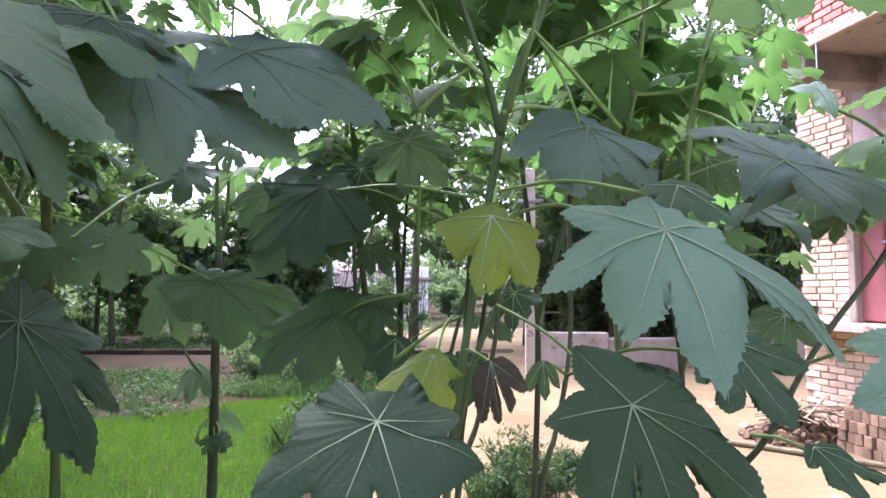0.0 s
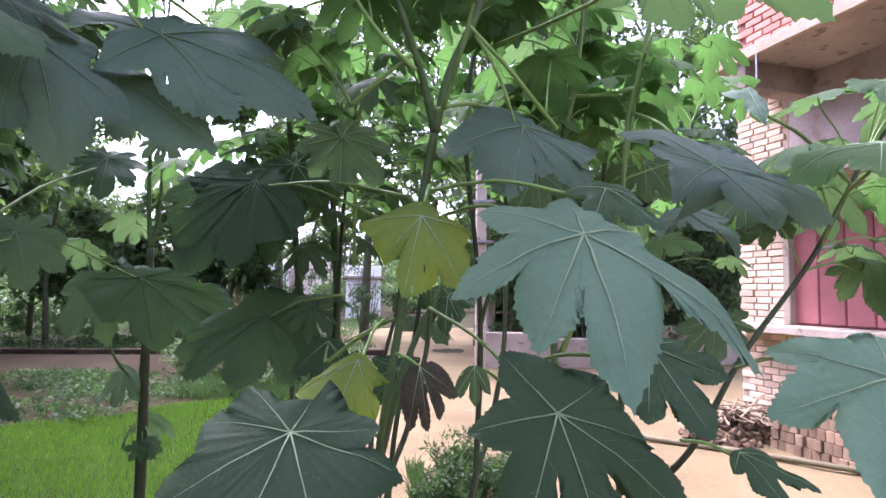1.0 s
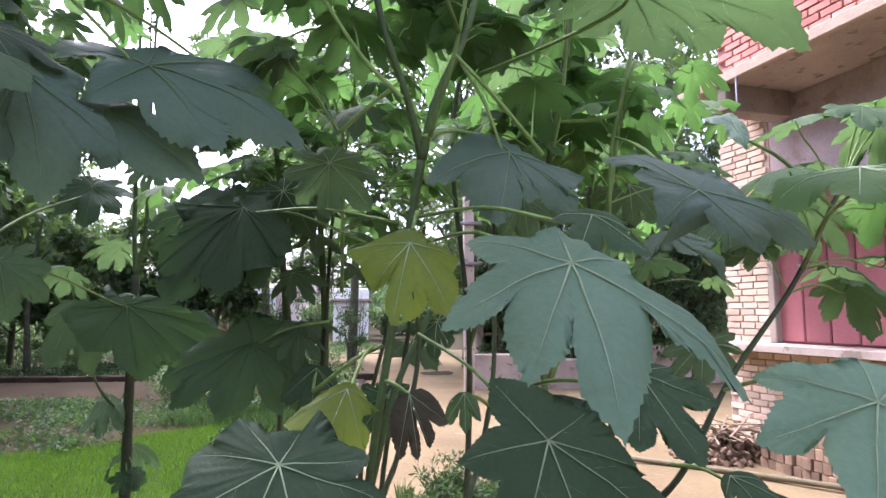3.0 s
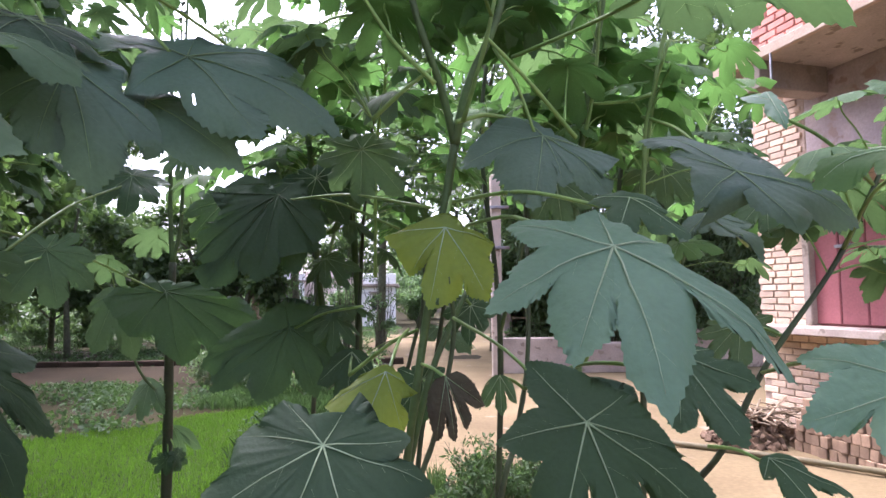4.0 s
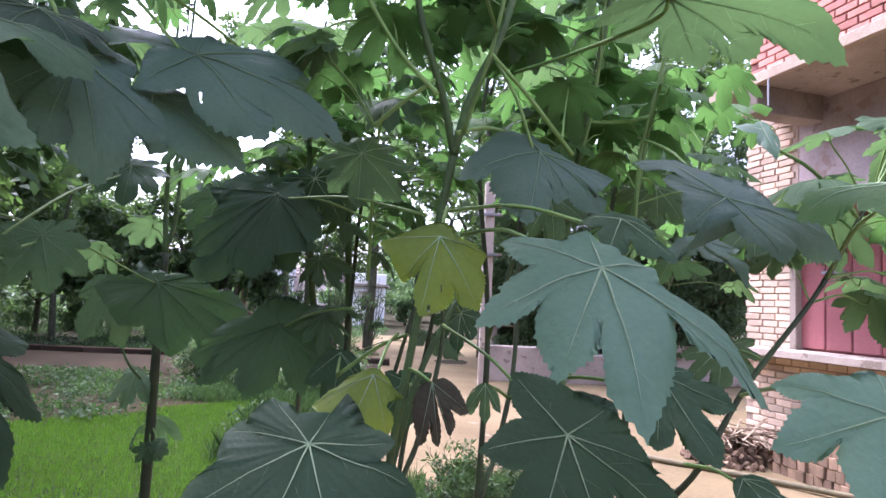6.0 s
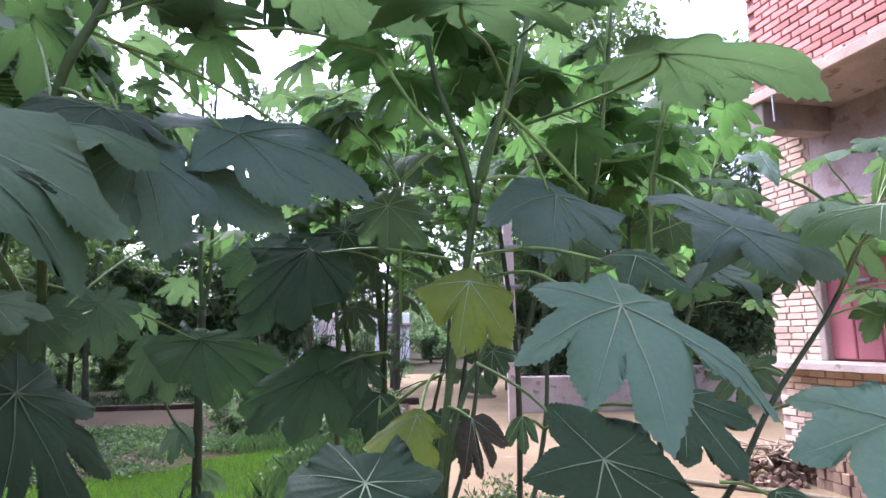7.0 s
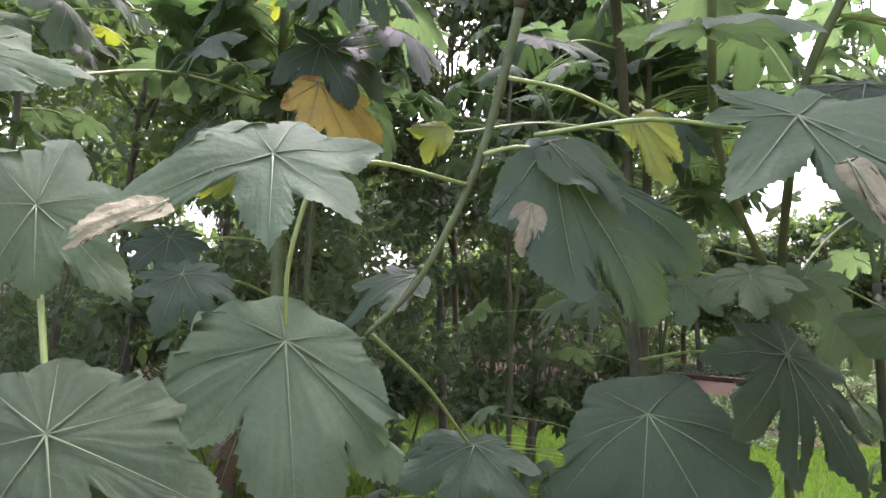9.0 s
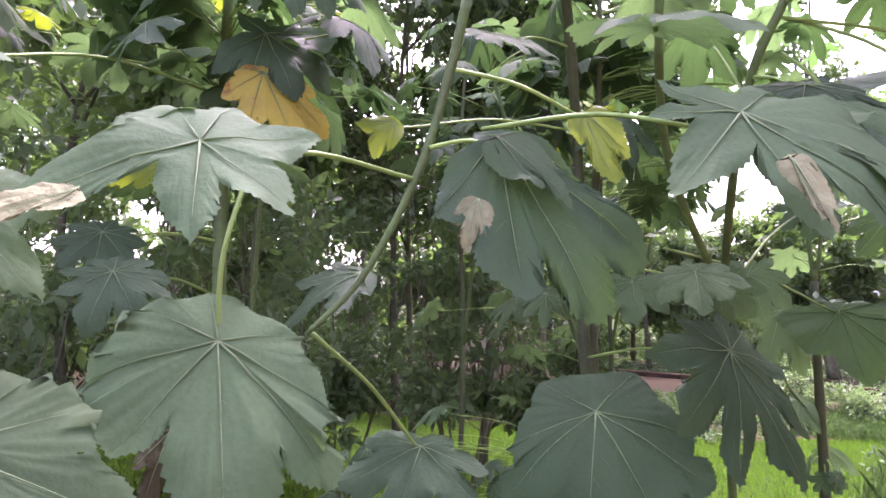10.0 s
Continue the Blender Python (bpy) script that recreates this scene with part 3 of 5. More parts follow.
for k, (x, y, h, s) in enumerate([(-2.6, 11.2, 0.8, 0.9), (-1.6, 10.6, 0.6, 0.8), (-3.6, 12.0, 0.7, 0.9), (-1.0, 11.6, 0.55, 0.7)]):
    shrub((x, y, GROUND), h, s, 5, 26, 90, 0.07, 40 + k, "low leafy green bush at the edge of the grass", low=0.1)

# ---- raised track with a low kerb of dark brick ----
road_label = "packed brown earth track on a low bank"
v, f = [], []
for i in range(61):
    x = -40 + i * 0.66
    for y, z in ((12.6, 0.0), (12.9, 0.05), (15.1, 0.08), (15.5, 0.0)):
        v.append((x, y + 0.12 * noise.noise(Vector((x * 0.4, y, 2))), ground_height(x, y) + z + 0.02))
for i in range(60):
    for k in range(3):
        a = 4 * i + k
        f.append((a, a + 4, a + 5, a + 1))
tagged(new("road", mesh_of("road", v, f, TRACK)), road_label, "road", kind="structure")
KERB = thing("kerb", (-9, 15.75, GROUND), "low kerb of dark reddish bricks along the track", "kerb", kind="structure")
brick = [box_mesh("brick", (0.9, 0.2, 0.17), DARK_BRICK, 0.015, rough=0.02, seed=k) for k in range(3)]
for i in range(24):
    part("brick", brick[i % 3], KERB, pose(-13 + i * 0.93, 0, 0, 0, 0, random.uniform(-2, 2)))

# ---- yard: low wall, post, shed ----
LOW = thing("low_wall", (3.0, 13.6, GROUND), "low pale concrete wall with rough top", "wall", kind="structure")
for k in range(2):
    part("block", box_mesh("block", (1.75, 0.3, 0.78 - 0.12 * k), CONCRETE, 0.03, rough=0.04, seed=k), LOW, pose(-0.3 + 1.77 * k, 0, 0))
part("block", box_mesh("block", (3.4, 0.25, 0.9), CONCRETE, 0.03, rough=0.04, seed=5), LOW, pose(4.9, 0.6, 0))
POST = thing("concrete_post", (1.72, 12.2, GROUND), "tall grey square concrete post", "post")
part("shaft", box_mesh("shaft", (0.2, 0.2, 4.1), CONCRETE, 0.02, rough=0.01), POST)
for z in (2.6, 3.4):
    part("bracket", box_mesh("bracket", (0.5, 0.06, 0.06), STEEL, 0.008), POST, pose(0, -0.14, z))
SHED = thing("shed", (3.9, 16.6, GROUND), "small open-fronted shed with wooden posts and dark roof", "shed")
part("back_wall", box_mesh("back_wall", (3.0, 0.2, 1.9), OLD_BRICK, 0.02), SHED, pose(0, 0.9, 0))
for x in (-1.4, 1.4):
    part("side_wall", box_mesh("side_wall", (0.2, 1.6, 1.9), CONCRETE, 0.02, rough=0.02, seed=x), SHED, pose(x, 0.0, 0))
part("roof", box_mesh("roof", (3.6, 2.6, 0.1), THATCH, 0.02), SHED, pose(0, 0, 1.9, 5, 0, 0))
for x in (-0.9, -0.3, 0.35, 0.95):
    part("post", box_mesh("post", (0.09, 0.09, 1.85), WOOD, 0.01, rough=0.02, seed=x), SHED, pose(x, -0.85, 0))
for z in (0.55, 1.1):
    part("rail", box_mesh("rail", (2.6, 0.05, 0.06), WOOD, 0.01, rough=0.015, seed=z), SHED, pose(0, -0.92, z))


# ---- far houses ----
def house(place, turn, size, mat, label, storeys, cols):
    root = thing("house", place, label, "house", "far houses")
    root.rotation_euler.z = radians(turn)
    w, d, h = size
    part("wall", box_mesh("wall", size, mat, 0.03), root)
    part("roof", box_mesh("roof", (w + 0.5, d + 0.5, 0.16), CONCRETE, 0.03), root, pose(0, 0, h))
    part("parapet", box_mesh("parapet", (w + 0.2, 0.15, 0.6), mat, 0.02), root, pose(0, -d / 2, h + 0.16))
    frame_mesh = box_mesh("window_frame", (0.75, 0.06, 0.95), WHITE, 0.01)
    pane_mesh = box_mesh("pane", (0.6, 0.04, 0.8), DARK, 0.01)
    shade_mesh = box_mesh("sunshade", (1.0, 0.4, 0.08), CONCRETE, 0.01)
    for s in range(storeys):
        for c in range(cols):
            x = (c + 0.5) / cols * w - w / 2
            win = part("window", frame_mesh, root, pose(x, -d / 2 - 0.03, 0.9 + s * 3.0))
            part("pane", pane_mesh, win, pose(0, -0.03, 0.07))
            part("sunshade", shade_mesh, win, pose(0, -0.2, 1.05))
    return root


house((-12.0, 60, GROUND), 11, (3.4, 5, 3.2), WHITE, "white limewashed flat-roofed village house", 1, 2)
house((-8.2, 62, GROUND), -6, (4.2, 5, 3.5), PINK, "pinkish plastered house with dark windows", 1, 2)
house((-1.9, 38, GROUND), 0, (1.9, 4, 2.3), WHITE, "small whitewashed house far beyond the yard", 1, 1)
house((-19, 22, GROUND), 50, (5, 4, 2.8), PINK, "low reddish house behind the thicket", 1, 3)
house((-26, 6, GROUND), 80, (6, 4, 2.9), WHITE, "pale low house seen through the thicket", 1, 3)

PROP = thing("timber_frame", (-5.9, 24.0, GROUND), "rough grey wooden post with a sloping prop", "post")
part("upright", box_mesh("upright", (0.26, 0.22, 2.2), WOOD, 0.03, rough=0.05, seed=3), PROP)
part("prop", box_mesh("prop", (0.2, 0.2, 3.2), WOOD, 0.03, rough=0.06, seed=4), PROP, pose(0.5, -0.2, 0.75, 0, -66, 0))
for k, x in enumerate((-1.3, -0.7, 0.8)):
    part("stake", box_mesh("stake", (0.1, 0.1, 1.3), WOOD, 0.02, rough=0.03, seed=6 + k), PROP, pose(x, 0.1, 0, 0, 3 * k - 4, 0))

# ---- building beside the yard ----
BW = Vector((4.39, 7.6, 0))          # far corner of the wall
TURNB = 12.0                          # degrees by which the wall leans off the line of sight
along = Vector((math.sin(radians(TURNB)), -math.cos(radians(TURNB)), 0))
outward = Vector((-math.cos(radians(TURNB)), -math.sin(radians(TURNB)), 0))
HOUSE = thing("brick_building", (BW.x, BW.y, GROUND), "unfinished two-storey building of cream and red brick", "building", kind="")
HOUSE.rotation_euler = Matrix((along, -outward, Vector((0, 0, 1)))).transposed().to_euler()
# own space: +x along, -y outward, z up


def hpart(name, size, mat, x, y, z, parent=None, bevel=0.01, rough=0.0, label=""):
    return part(name, box_mesh(name, size, mat, bevel, rough=rough), parent or HOUSE, pose(x, y, z), label)


FLOOR, LINTEL, SLAB = 1.27, 2.8, 4.15
hpart("wall", (7.0, 0.22, FLOOR), MORTAR, 3.5, 0.14, 0.0, label="lower wall of cream brick")
PIER = hpart("wall", (0.8, 0.22, SLAB - FLOOR), MORTAR, 0.4, 0.14, FLOOR)
hpart("wall", (1.32, 0.22, SLAB - LINTEL), STAINED, 1.46, 0.14, LINTEL, label="stained plaster band over the shutters")
BEYOND = hpart("wall", (4.88, 0.22, SLAB - FLOOR), MORTAR, 4.56, 0.14, FLOOR)
hpart("plaster_coat", (4.88, 0.02, SLAB - LINTEL + 0.2), STAINED, 4.56, 0.02, LINTEL - 0.2, label="stained pinkish plaster")
hpart("wall", (0.22, 5.0, SLAB), MORTAR, 0.11, 2.76, 0.0)
hpart("plinth", (7.0, 0.5, 0.09), CONCRETE, 3.55, -0.1, FLOOR - 0.04, rough=0.006, label="pale concrete ledge under the shutters")
hpart("sunshade", (2.0, 0.75, 0.09), CONCRETE, 1.4, -0.33, LINTEL + 0.02, rough=0.006, label="thin concrete sunshade over the shutters")
hpart("slab", (7.0, 6.1, 0.1), CONCRETE, 3.95, 2.12, SLAB, rough=0.006, label="projecting concrete floor slab")
hpart("slab_edge", (7.0, 0.06, 0.12), PLASTER, 3.95, -0.96, SLAB - 0.02, rough=0.008, label="pale cast edge of the slab")
hpart("drip_rod", (0.02, 0.02, 0.3), STEEL, 1.41, -0.98, SLAB - 0.3, bevel=0.003)
hpart("wall", (6.3, 0.2, 2.6), RAKED, 4.2, -0.78, SLAB + 0.1, label="upper wall of bare red brick")
hpart("beam", (0.24, 0.9, 0.3), CONCRETE, 1.1, -0.5, SLAB - 0.3)

GATE = part("shutter_frame", box_mesh("shutter_frame", (1.32, 0.05, LINTEL - FLOOR - 0.05), RED_PAINT, 0.006), HOUSE, pose(1.46, 0.1, FLOOR + 0.05), "dusty red painted sheet-metal shutters, closed")
leafmesh = box_mesh("shutter", (0.312, 0.04, LINTEL - FLOOR - 0.1), RED_PAINT, 0.012)
for k in range(4):
    part("shutter", leafmesh, GATE, pose(-0.486 + k * 0.324, -0.04, 0.02))
part("bolt", box_mesh("bolt", (0.03, 0.03, 0.28), STEEL, 0.006), GATE, pose(0.42, -0.075, 0.1))
part("knob", box_mesh("knob", (0.08, 0.05, 0.05), STEEL, 0.012), GATE, pose(0.42, -0.085, 0.36))
part("bolt", box_mesh("bolt", (0.3, 0.03, 0.035), STEEL, 0.006), GATE, pose(-0.2, -0.075, 0.85))
hpart("jamb", (0.1, 0.16, LINTEL - FLOOR), CONCRETE, 0.78, 0.04, FLOOR + 0.05)

# ---- brick stack and rubbish heap against the wall ----
STACKW = BW + along * 0.95 + outward * 0.22
STACK = thing("brick_stack", (STACKW.x, STACKW.y, GROUND), "stack of reddish-brown bricks laid dry beside the wall", "brick stack")
STACK.rotation_euler = HOUSE.rotation_euler
HEAPW = BW + along * 0.42 + outward * 0.5
HEAP = thing("rubble_heap", (HEAPW.x, HEAPW.y, GROUND), "heap of broken brick, clods and dry sticks", "rubble")
rng = random.Random(8)
rocks = []
for k in range(5):
    bm = bmesh.new()
    bmesh.ops.create_icosphere(bm, subdivisions=1, radius=0.05)
    for vv in bm.verts:
        vv.co *= 1 + 1.1 * noise.noise(vv.co * 17 + Vector((k * 5, 0, 0)))
        vv.co.z *= 0.65
    me = bpy.data.meshes.new("clod")
    bm.to_mesh(me)
    bm.free()
    me.materials.append(OLD_BRICK if k == 1 else CLOD)
    rocks.append(me)
for _ in range(230):
    r, a = 0.5 * rng.random() ** 0.6, rng.uniform(0, 6.28)
    part("clod", rng.choice(rocks), HEAP, pose(r * math.cos(a) * 1.25, r * math.sin(a), max(0.02, 0.34 * (1 - r / 0.5) * rng.uniform(0.6, 1)), rng.uniform(0, 360), rng.uniform(0, 360), rng.uniform(0, 360)))
for _ in range(32):
    a = rng.uniform(0, 180)
    length = rng.uniform(0.35, 0.9)
    part("stick", box_mesh("stick", (length, 0.022, 0.014), WOOD, 0.004, rough=0.012, seed=rng.random()), HEAP, pose(rng.uniform(-0.3, 0.4), rng.uniform(-0.3, 0.3), rng.uniform(0.24, 0.40), rng.uniform(-12, 12), rng.uniform(-14, 14), a))
POLEW = thing("bamboo_pole", (3.0, 6.2, GROUND), "thick pale bamboo pole lying along the yard", "pole")
v, f = tube(smooth_line([(-0.2, 0.75, 0.05), (0.8, -0.1, 0.05), (1.9, -1.2, 0.06)], 10), lambda t: 0.030 * (1 + 0.12 * max(0, math.cos(t * 55)) ** 8), 9)
part("culm", mesh_of("culm", v, f, BAMBOO), POLEW)


# ---- trees and thicket ----
for k, (x, y, h, s) in enumerate([(-17, 21, 7, 3.4), (-12.5, 19.5, 6.0, 3.0), (-12.0, 21.5, 7.5, 3.0), (-10.0, 18.8, 6.2, 2.5), (-6.8, 20.5, 5.0, 1.8), (-8.6, 20.0, 3.8, 1.8), (-4.2, 23.5, 9.5, 2.6), (-4.9, 19.4, 3.4, 1.2), (-1.0, 21, 10.5, 3.4), (2.6, 19, 11.5, 3.6), (6.0, 17, 11.0, 3.6), (9.5, 20, 11, 4),
                                  (-22, 16, 7.5, 3.6), (-19, 10, 7, 3.2), (-23, 4, 8, 3.6), (-17, 2, 7, 3.2), (-21, -3, 8, 3.6), (3.8, 24, 11, 4), (-31, 74, 13, 6), (-15, 76, 14, 6), (-6, 73, 13, 6), (2, 78, 14, 6), (-33, 66, 13, 6), (10, 70, 13, 6), (-8.8, 11.0, 5.0, 2.4), (-10.5, 7.5, 6.5, 2.8), (-10, 3.5, 6.5, 2.8), (-9.5, -0.5, 6.5, 2.8), (-13.5, 13, 7, 3), (-5.4, 4.0, 6.4, 2.0), (-6.4, 1.2, 6.4, 2.1), (-5.2, -1.6, 6.2, 2.0), (-4.6, 6.0, 7.0, 1.5), (-5.0, 4.9, 6.8, 1.5), (-6.6, 5.3, 7.6, 1.9)]):
    close = math.hypot(x, y) < 9
    tree((x, y, GROUND), h, s, 95 if close else 70 if x > -2 else 56, 150 if close else 175 if y < 14 else 115, 0.13 if close else 0.26 if y < 40 else 0.6, 60 + k, "broad dark green tree behind the yard", 0.05 if close else 0.09 if x < -7 else 0.16, bare=0.36 if close else 0.1 if y > 40 else 0.42 if -7.5 < x < 0 else 0.14)
for k, (x, y, h, s) in enumerate([(-22, 30, 2.6, 2.0), (-17.5, 31, 2.4, 2.0), (-13.2, 32, 2.6, 2.0), (-9.6, 30.5, 1.9, 1.6), (-16.5, 14, 2.6, 1.9), (-15, 9.6, 2.4, 1.8), (-14.2, 6.2, 2.2, 1.7), (-13.5, 2.8, 2.4, 1.8), (-12.5, -0.8, 2.6, 1.9), (-19, 18, 2.6, 2), (-20.5, 33, 2.7, 2.0), (-15.8, 33.5, 2.6, 2.0), (-11.6, 33, 2.4, 1.8), (-25, 30, 2.8, 2.0), (5.2, 15.4, 2.4, 1.6), (7.0, 15.0, 2.6, 1.7), (3.2, 16.6, 2.6, 1.6), (-17.5, 12, 2.4, 1.8), (-16.6, 7.6, 2.4, 1.8), (-16, 4.2, 2.4, 1.8), (-15.5, 0.6, 2.4, 1.8), (-21.5, 21.5, 2.2, 1.7), (-19.5, 18.6, 2.0, 1.5)]):
    shrub((x, y, GROUND), h * 1.15, s * 1.15, 7, 62, 90 if y > 17 else 125, 0.13, 90 + k, "dense dusty green hedge bush beyond the track", low=0.08, thick=0.02)
for k in range(12):
    x = -25 + k * 1.5 + 0.5 * math.sin(k * 2.7)
    shrub((x, 24.5 + 1.1 * math.sin(k * 1.9), GROUND), 1.9 + 0.5 * math.sin(k * 2.3), 1.7, 5, 42, 100, 0.15, 230 + k, "dense dusty green hedge bush beyond the track", low=0.05, thick=0.018)
for k in range(17):
    x = -24 + k * 2.6 + 0.8 * math.sin(k * 2.3)
    if not -11.5 < x < -5.4:
        shrub((x, 48 + 1.5 * math.sin(k * 1.9), GROUND), 3.4 + 0.8 * math.sin(k * 2.9), 2.8, 4, 46, 90, 0.3, 260 + k, "dense hedge bush far beyond the yard", low=0.03, thick=0.03)
for k in range(13):
    x = -31 + k * 1.9 + 0.6 * math.sin(k * 2.1)
    shrub((x, 35 + 0.9 * math.sin(k * 1.3), GROUND), 2.3 + 0.6 * math.sin(k * 1.7), 2.2, 5, 40, 110, 0.2, 200 + k, "dense dusty green hedge bush beyond the track", low=0.05, thick=0.016)
for k, (x, y, h, s) in enumerate([(-4.9, 2.9, 2.8, 1.0), (-4.1, 3.6, 2.9, 0.9), (-5.3, 1.7, 2.9, 1.1), (-3.4, 4.2, 2.4, 0.8), (-5.4, 0.4, 2.8, 1.1), (-4.0, 1.5, 2.6, 0.9), (-4.6, -0.9, 2.8, 1.1), (-6.6, 3.4, 3.2, 1.2), (-6.9, 0.8, 3.2, 1.2)]):
    shrub((x, y, GROUND), h, s, 6, 50, 56, 0.105, 120 + k, "tall thin-stemmed shrub with small dark leaves", low=0.34, thick=0.016)
for k, (x, y, h, s) in enumerate([(4.6, 14.6, 6.4, 1.5), (6.0, 15.0, 6.6, 1.7), (3.2, 15.6, 6.2, 1.5), (7.6, 14.6, 6.4, 1.6)]):
    shrub((x, y, GROUND), h, s, 12, 90, 150, 0.3, 150 + k, "bamboo clump with narrow dark leaves behind the yard", low=0.12, name="bamboo_clump", slim=0.14, thick=0.024)

for k, (x, y, h, s) in enumerate([(-8.4, 46, 2.9, 1.2), (-10.6, 50, 2.6, 1.0), (-4.0, 42, 3.2, 1.6), (0.4, 40, 3.0, 1.8)]):
    shrub((x, y, GROUND), h, s, 6, 34, 90, 0.24, 290 + k, "leafy green bush among the far houses", low=0.05, thick=0.025)
for k, (x, y, h, s) in enumerate([(-3.3, 19.2, 3.2, 1.1), (-2.0, 20.0, 3.4, 1.0), (-4.3, 20.6, 3.4, 1.2), (-0.9, 19.4, 2.8, 0.9)]):
    shrub((x, y, GROUND), h, s, 12, 15, 46, 0.12, 170 + k, "bare twiggy bush with few leaves in front of the houses", low=0.3, thick=0.022)

# ---- castor plants ----
main = Plant((0.0, 1.88, GROUND), "tall castor plant with large lobed green leaves")
main.stem([(0.0, 1.88, GROUND), (0.0, 1.84, 0.6), (0.02, 1.83, 1.0), (0.08, 1.85, 1.43), (0.13, 1.83, 1.73), (0.17, 1.83, 1.97)], 0.011, 0.013)
main.stem([(0.17, 1.83, 1.97), (0.13, 1.79, 2.12), (0.05, 1.72, 2.34), (0.0, 1.72, 2.6)], 0.012, 0.009)
main.stem([(0.17, 1.83, 1.97), (0.21, 1.79, 2.14), (0.29, 1.75, 2.32), (0.36, 1.72, 2.6)], 0.014, 0.009)
main.stem([(0.0, 1.72, 2.6), (0.05, 1.65, 3.0), (0.1, 1.6, 3.5)], 0.009, 0.006)
main.stem([(0.02, 1.83, 1.0), (0.1, 1.9, 1.3), (0.22, 1.98, 1.55)], 0.012, 0.008)
for line in ([(-0.08, 2.2, GROUND), (-0.14, 2.36, 0.69), (-0.18, 2.58, 1.21), (-0.17, 2.64, 1.59), (-0.16, 2.67, 1.86), (-0.12, 2.67, 2.3)],
             [(-0.02, 1.95, GROUND), (0.01, 1.99, 0.82), (0.04, 2.02, 1.13), (0.07, 1.99, 1.35), (0.09, 1.94, 1.75)],
             [(0.0, 1.86, 0.4), (0.05, 1.86, 0.93), (0.11, 1.91, 1.12), (0.17, 1.94, 1.42), (0.13, 1.89, 1.7)],
             [(0.1, 1.9, GROUND), (0.28, 1.83, 0.9), (0.34, 1.88, 1.09), (0.4, 1.95, 1.37), (0.42, 2.06, 1.9)],
             [(0.02, 2.0, 0.1), (0.06, 2.16, 0.94), (0.12, 2.17, 1.29), (0.15, 2.13, 1.49), (0.19, 2.02, 1.8)],
             [(-0.02, 2.1, 0.3), (-0.01, 2.29, 1.04), (0.03, 2.27, 1.28), (0.14, 2.23, 1.7)]):
    main.stem(line, 0.0095, 0.0065, STEM)
for line in ([(0.19, 1.77, 2.02), (0.25, 1.68, 2.23), (0.29, 1.62, 2.45)],
             [(0.54, 1.86, 2), (0.38, 1.75, 2.13), (0.25, 1.68, 2.23)],
             [(0.11, 1.74, 2.12), (-0.01, 1.7, 2.23), (-0.13, 1.65, 2.4)],
             [(-0.07, 1.82, 2.04), (0.01, 1.77, 2.1), (0.1, 1.73, 2.16)],
             [(0.62, 2.04, 2.05), (0.64, 1.97, 2.23), (0.64, 1.89, 2.5)],
             [(0.8, 2.02, 1.75), (0.8, 1.98, 2.03), (0.81, 1.93, 2.16), (0.85, 1.88, 2.32)],
             [(0.81, 1.93, 2.16), (0.74, 1.97, 2.15), (0.64, 2, 2.15)],
             [(-0.1, 2.48, 1.6), (-0.09, 2.38, 2.09), (-0.05, 2.25, 2.33), (-0.06, 2.16, 2.6)],
             [(-0.17, 2.18, 1.26), (-0.03, 2.1, 1.37), (0.06, 2, 1.42)],
             [(0.17, 1.77, 2.02), (0.26, 1.8, 2.05), (0.34, 1.84, 2.05)]):
    main.stem(line, 0.007, 0.005, STALK)
right = Plant((0.72, 2.15, GROUND), "branching castor plant with grey-green drooping leaves")
right.stem([(0.72, 2.15, GROUND), (0.7, 2.0, 0.5), (0.8, 1.85, 0.9), (0.89, 1.74, 1.09), (1.02, 1.71, 1.34), (1.22, 1.7, 1.61), (1.4, 1.72, 1.9)], 0.012, 0.006, STEM)
right.stem([(0.7, 2.02, 0.5), (0.62, 2.1, 1.0), (0.6, 2.15, 1.6), (0.64, 2.13, 2.09), (0.67, 1.98, 2.46), (0.7, 1.95, 2.8)], 0.014, 0.009)
right.stem([(0.62, 2.12, 1.3), (0.8, 2.12, 1.7), (0.83, 2.11, 1.86), (0.87, 2.05, 2.24), (0.92, 2.02, 2.5)], 0.010, 0.007, STALK)
near = Plant((-1.72, 1.85, GROUND), "castor plant with a drooping branch, broad torn and yellowing leaves")
near.stem([(-1.72, 1.85, GROUND), (-1.74, 1.84, 0.9), (-1.78, 1.85, 1.6), (-1.76, 1.8, 2.3), (-1.62, 1.5, 2.85), (-1.35, 0.95, 2.95), (-1.22, 0.66, 2.62), (-1.26, 0.58, 2.23)], 0.026, 0.016, STEM)
near.stem([(-1.26, 0.58, 2.23), (-1.32, 0.57, 2.03), (-1.37, 0.53, 1.83), (-1.45, 0.45, 1.61), (-1.5, 0.34, 1.48)], 0.012, 0.006, GREEN_STEM)
far_left = Plant((-1.46, 4.0, GROUND), "slender castor plant with forked top standing by the grass patch")
far_left.stem([(-1.46, 4.0, GROUND), (-1.45, 3.98, 0.6), (-1.45, 3.97, 1.2), (-1.44, 3.96, 1.75)], 0.034, 0.022, STEM)
far_left.stem([(-1.44, 3.96, 1.75), (-1.46, 3.95, 2.1), (-1.47, 3.94, 3.0), (-1.49, 3.9, 3.9)], 0.016, 0.008)
far_left.stem([(-1.44, 3.96, 1.75), (-1.39, 3.95, 2.05), (-1.39, 3.94, 2.9), (-1.36, 3.9, 3.7)], 0.014, 0.006)
far_left.stem([(-1.45, 3.97, 0.9), (-1.6, 3.9, 1.1), (-1.72, 3.85, 1.5)], 0.010, 0.006)
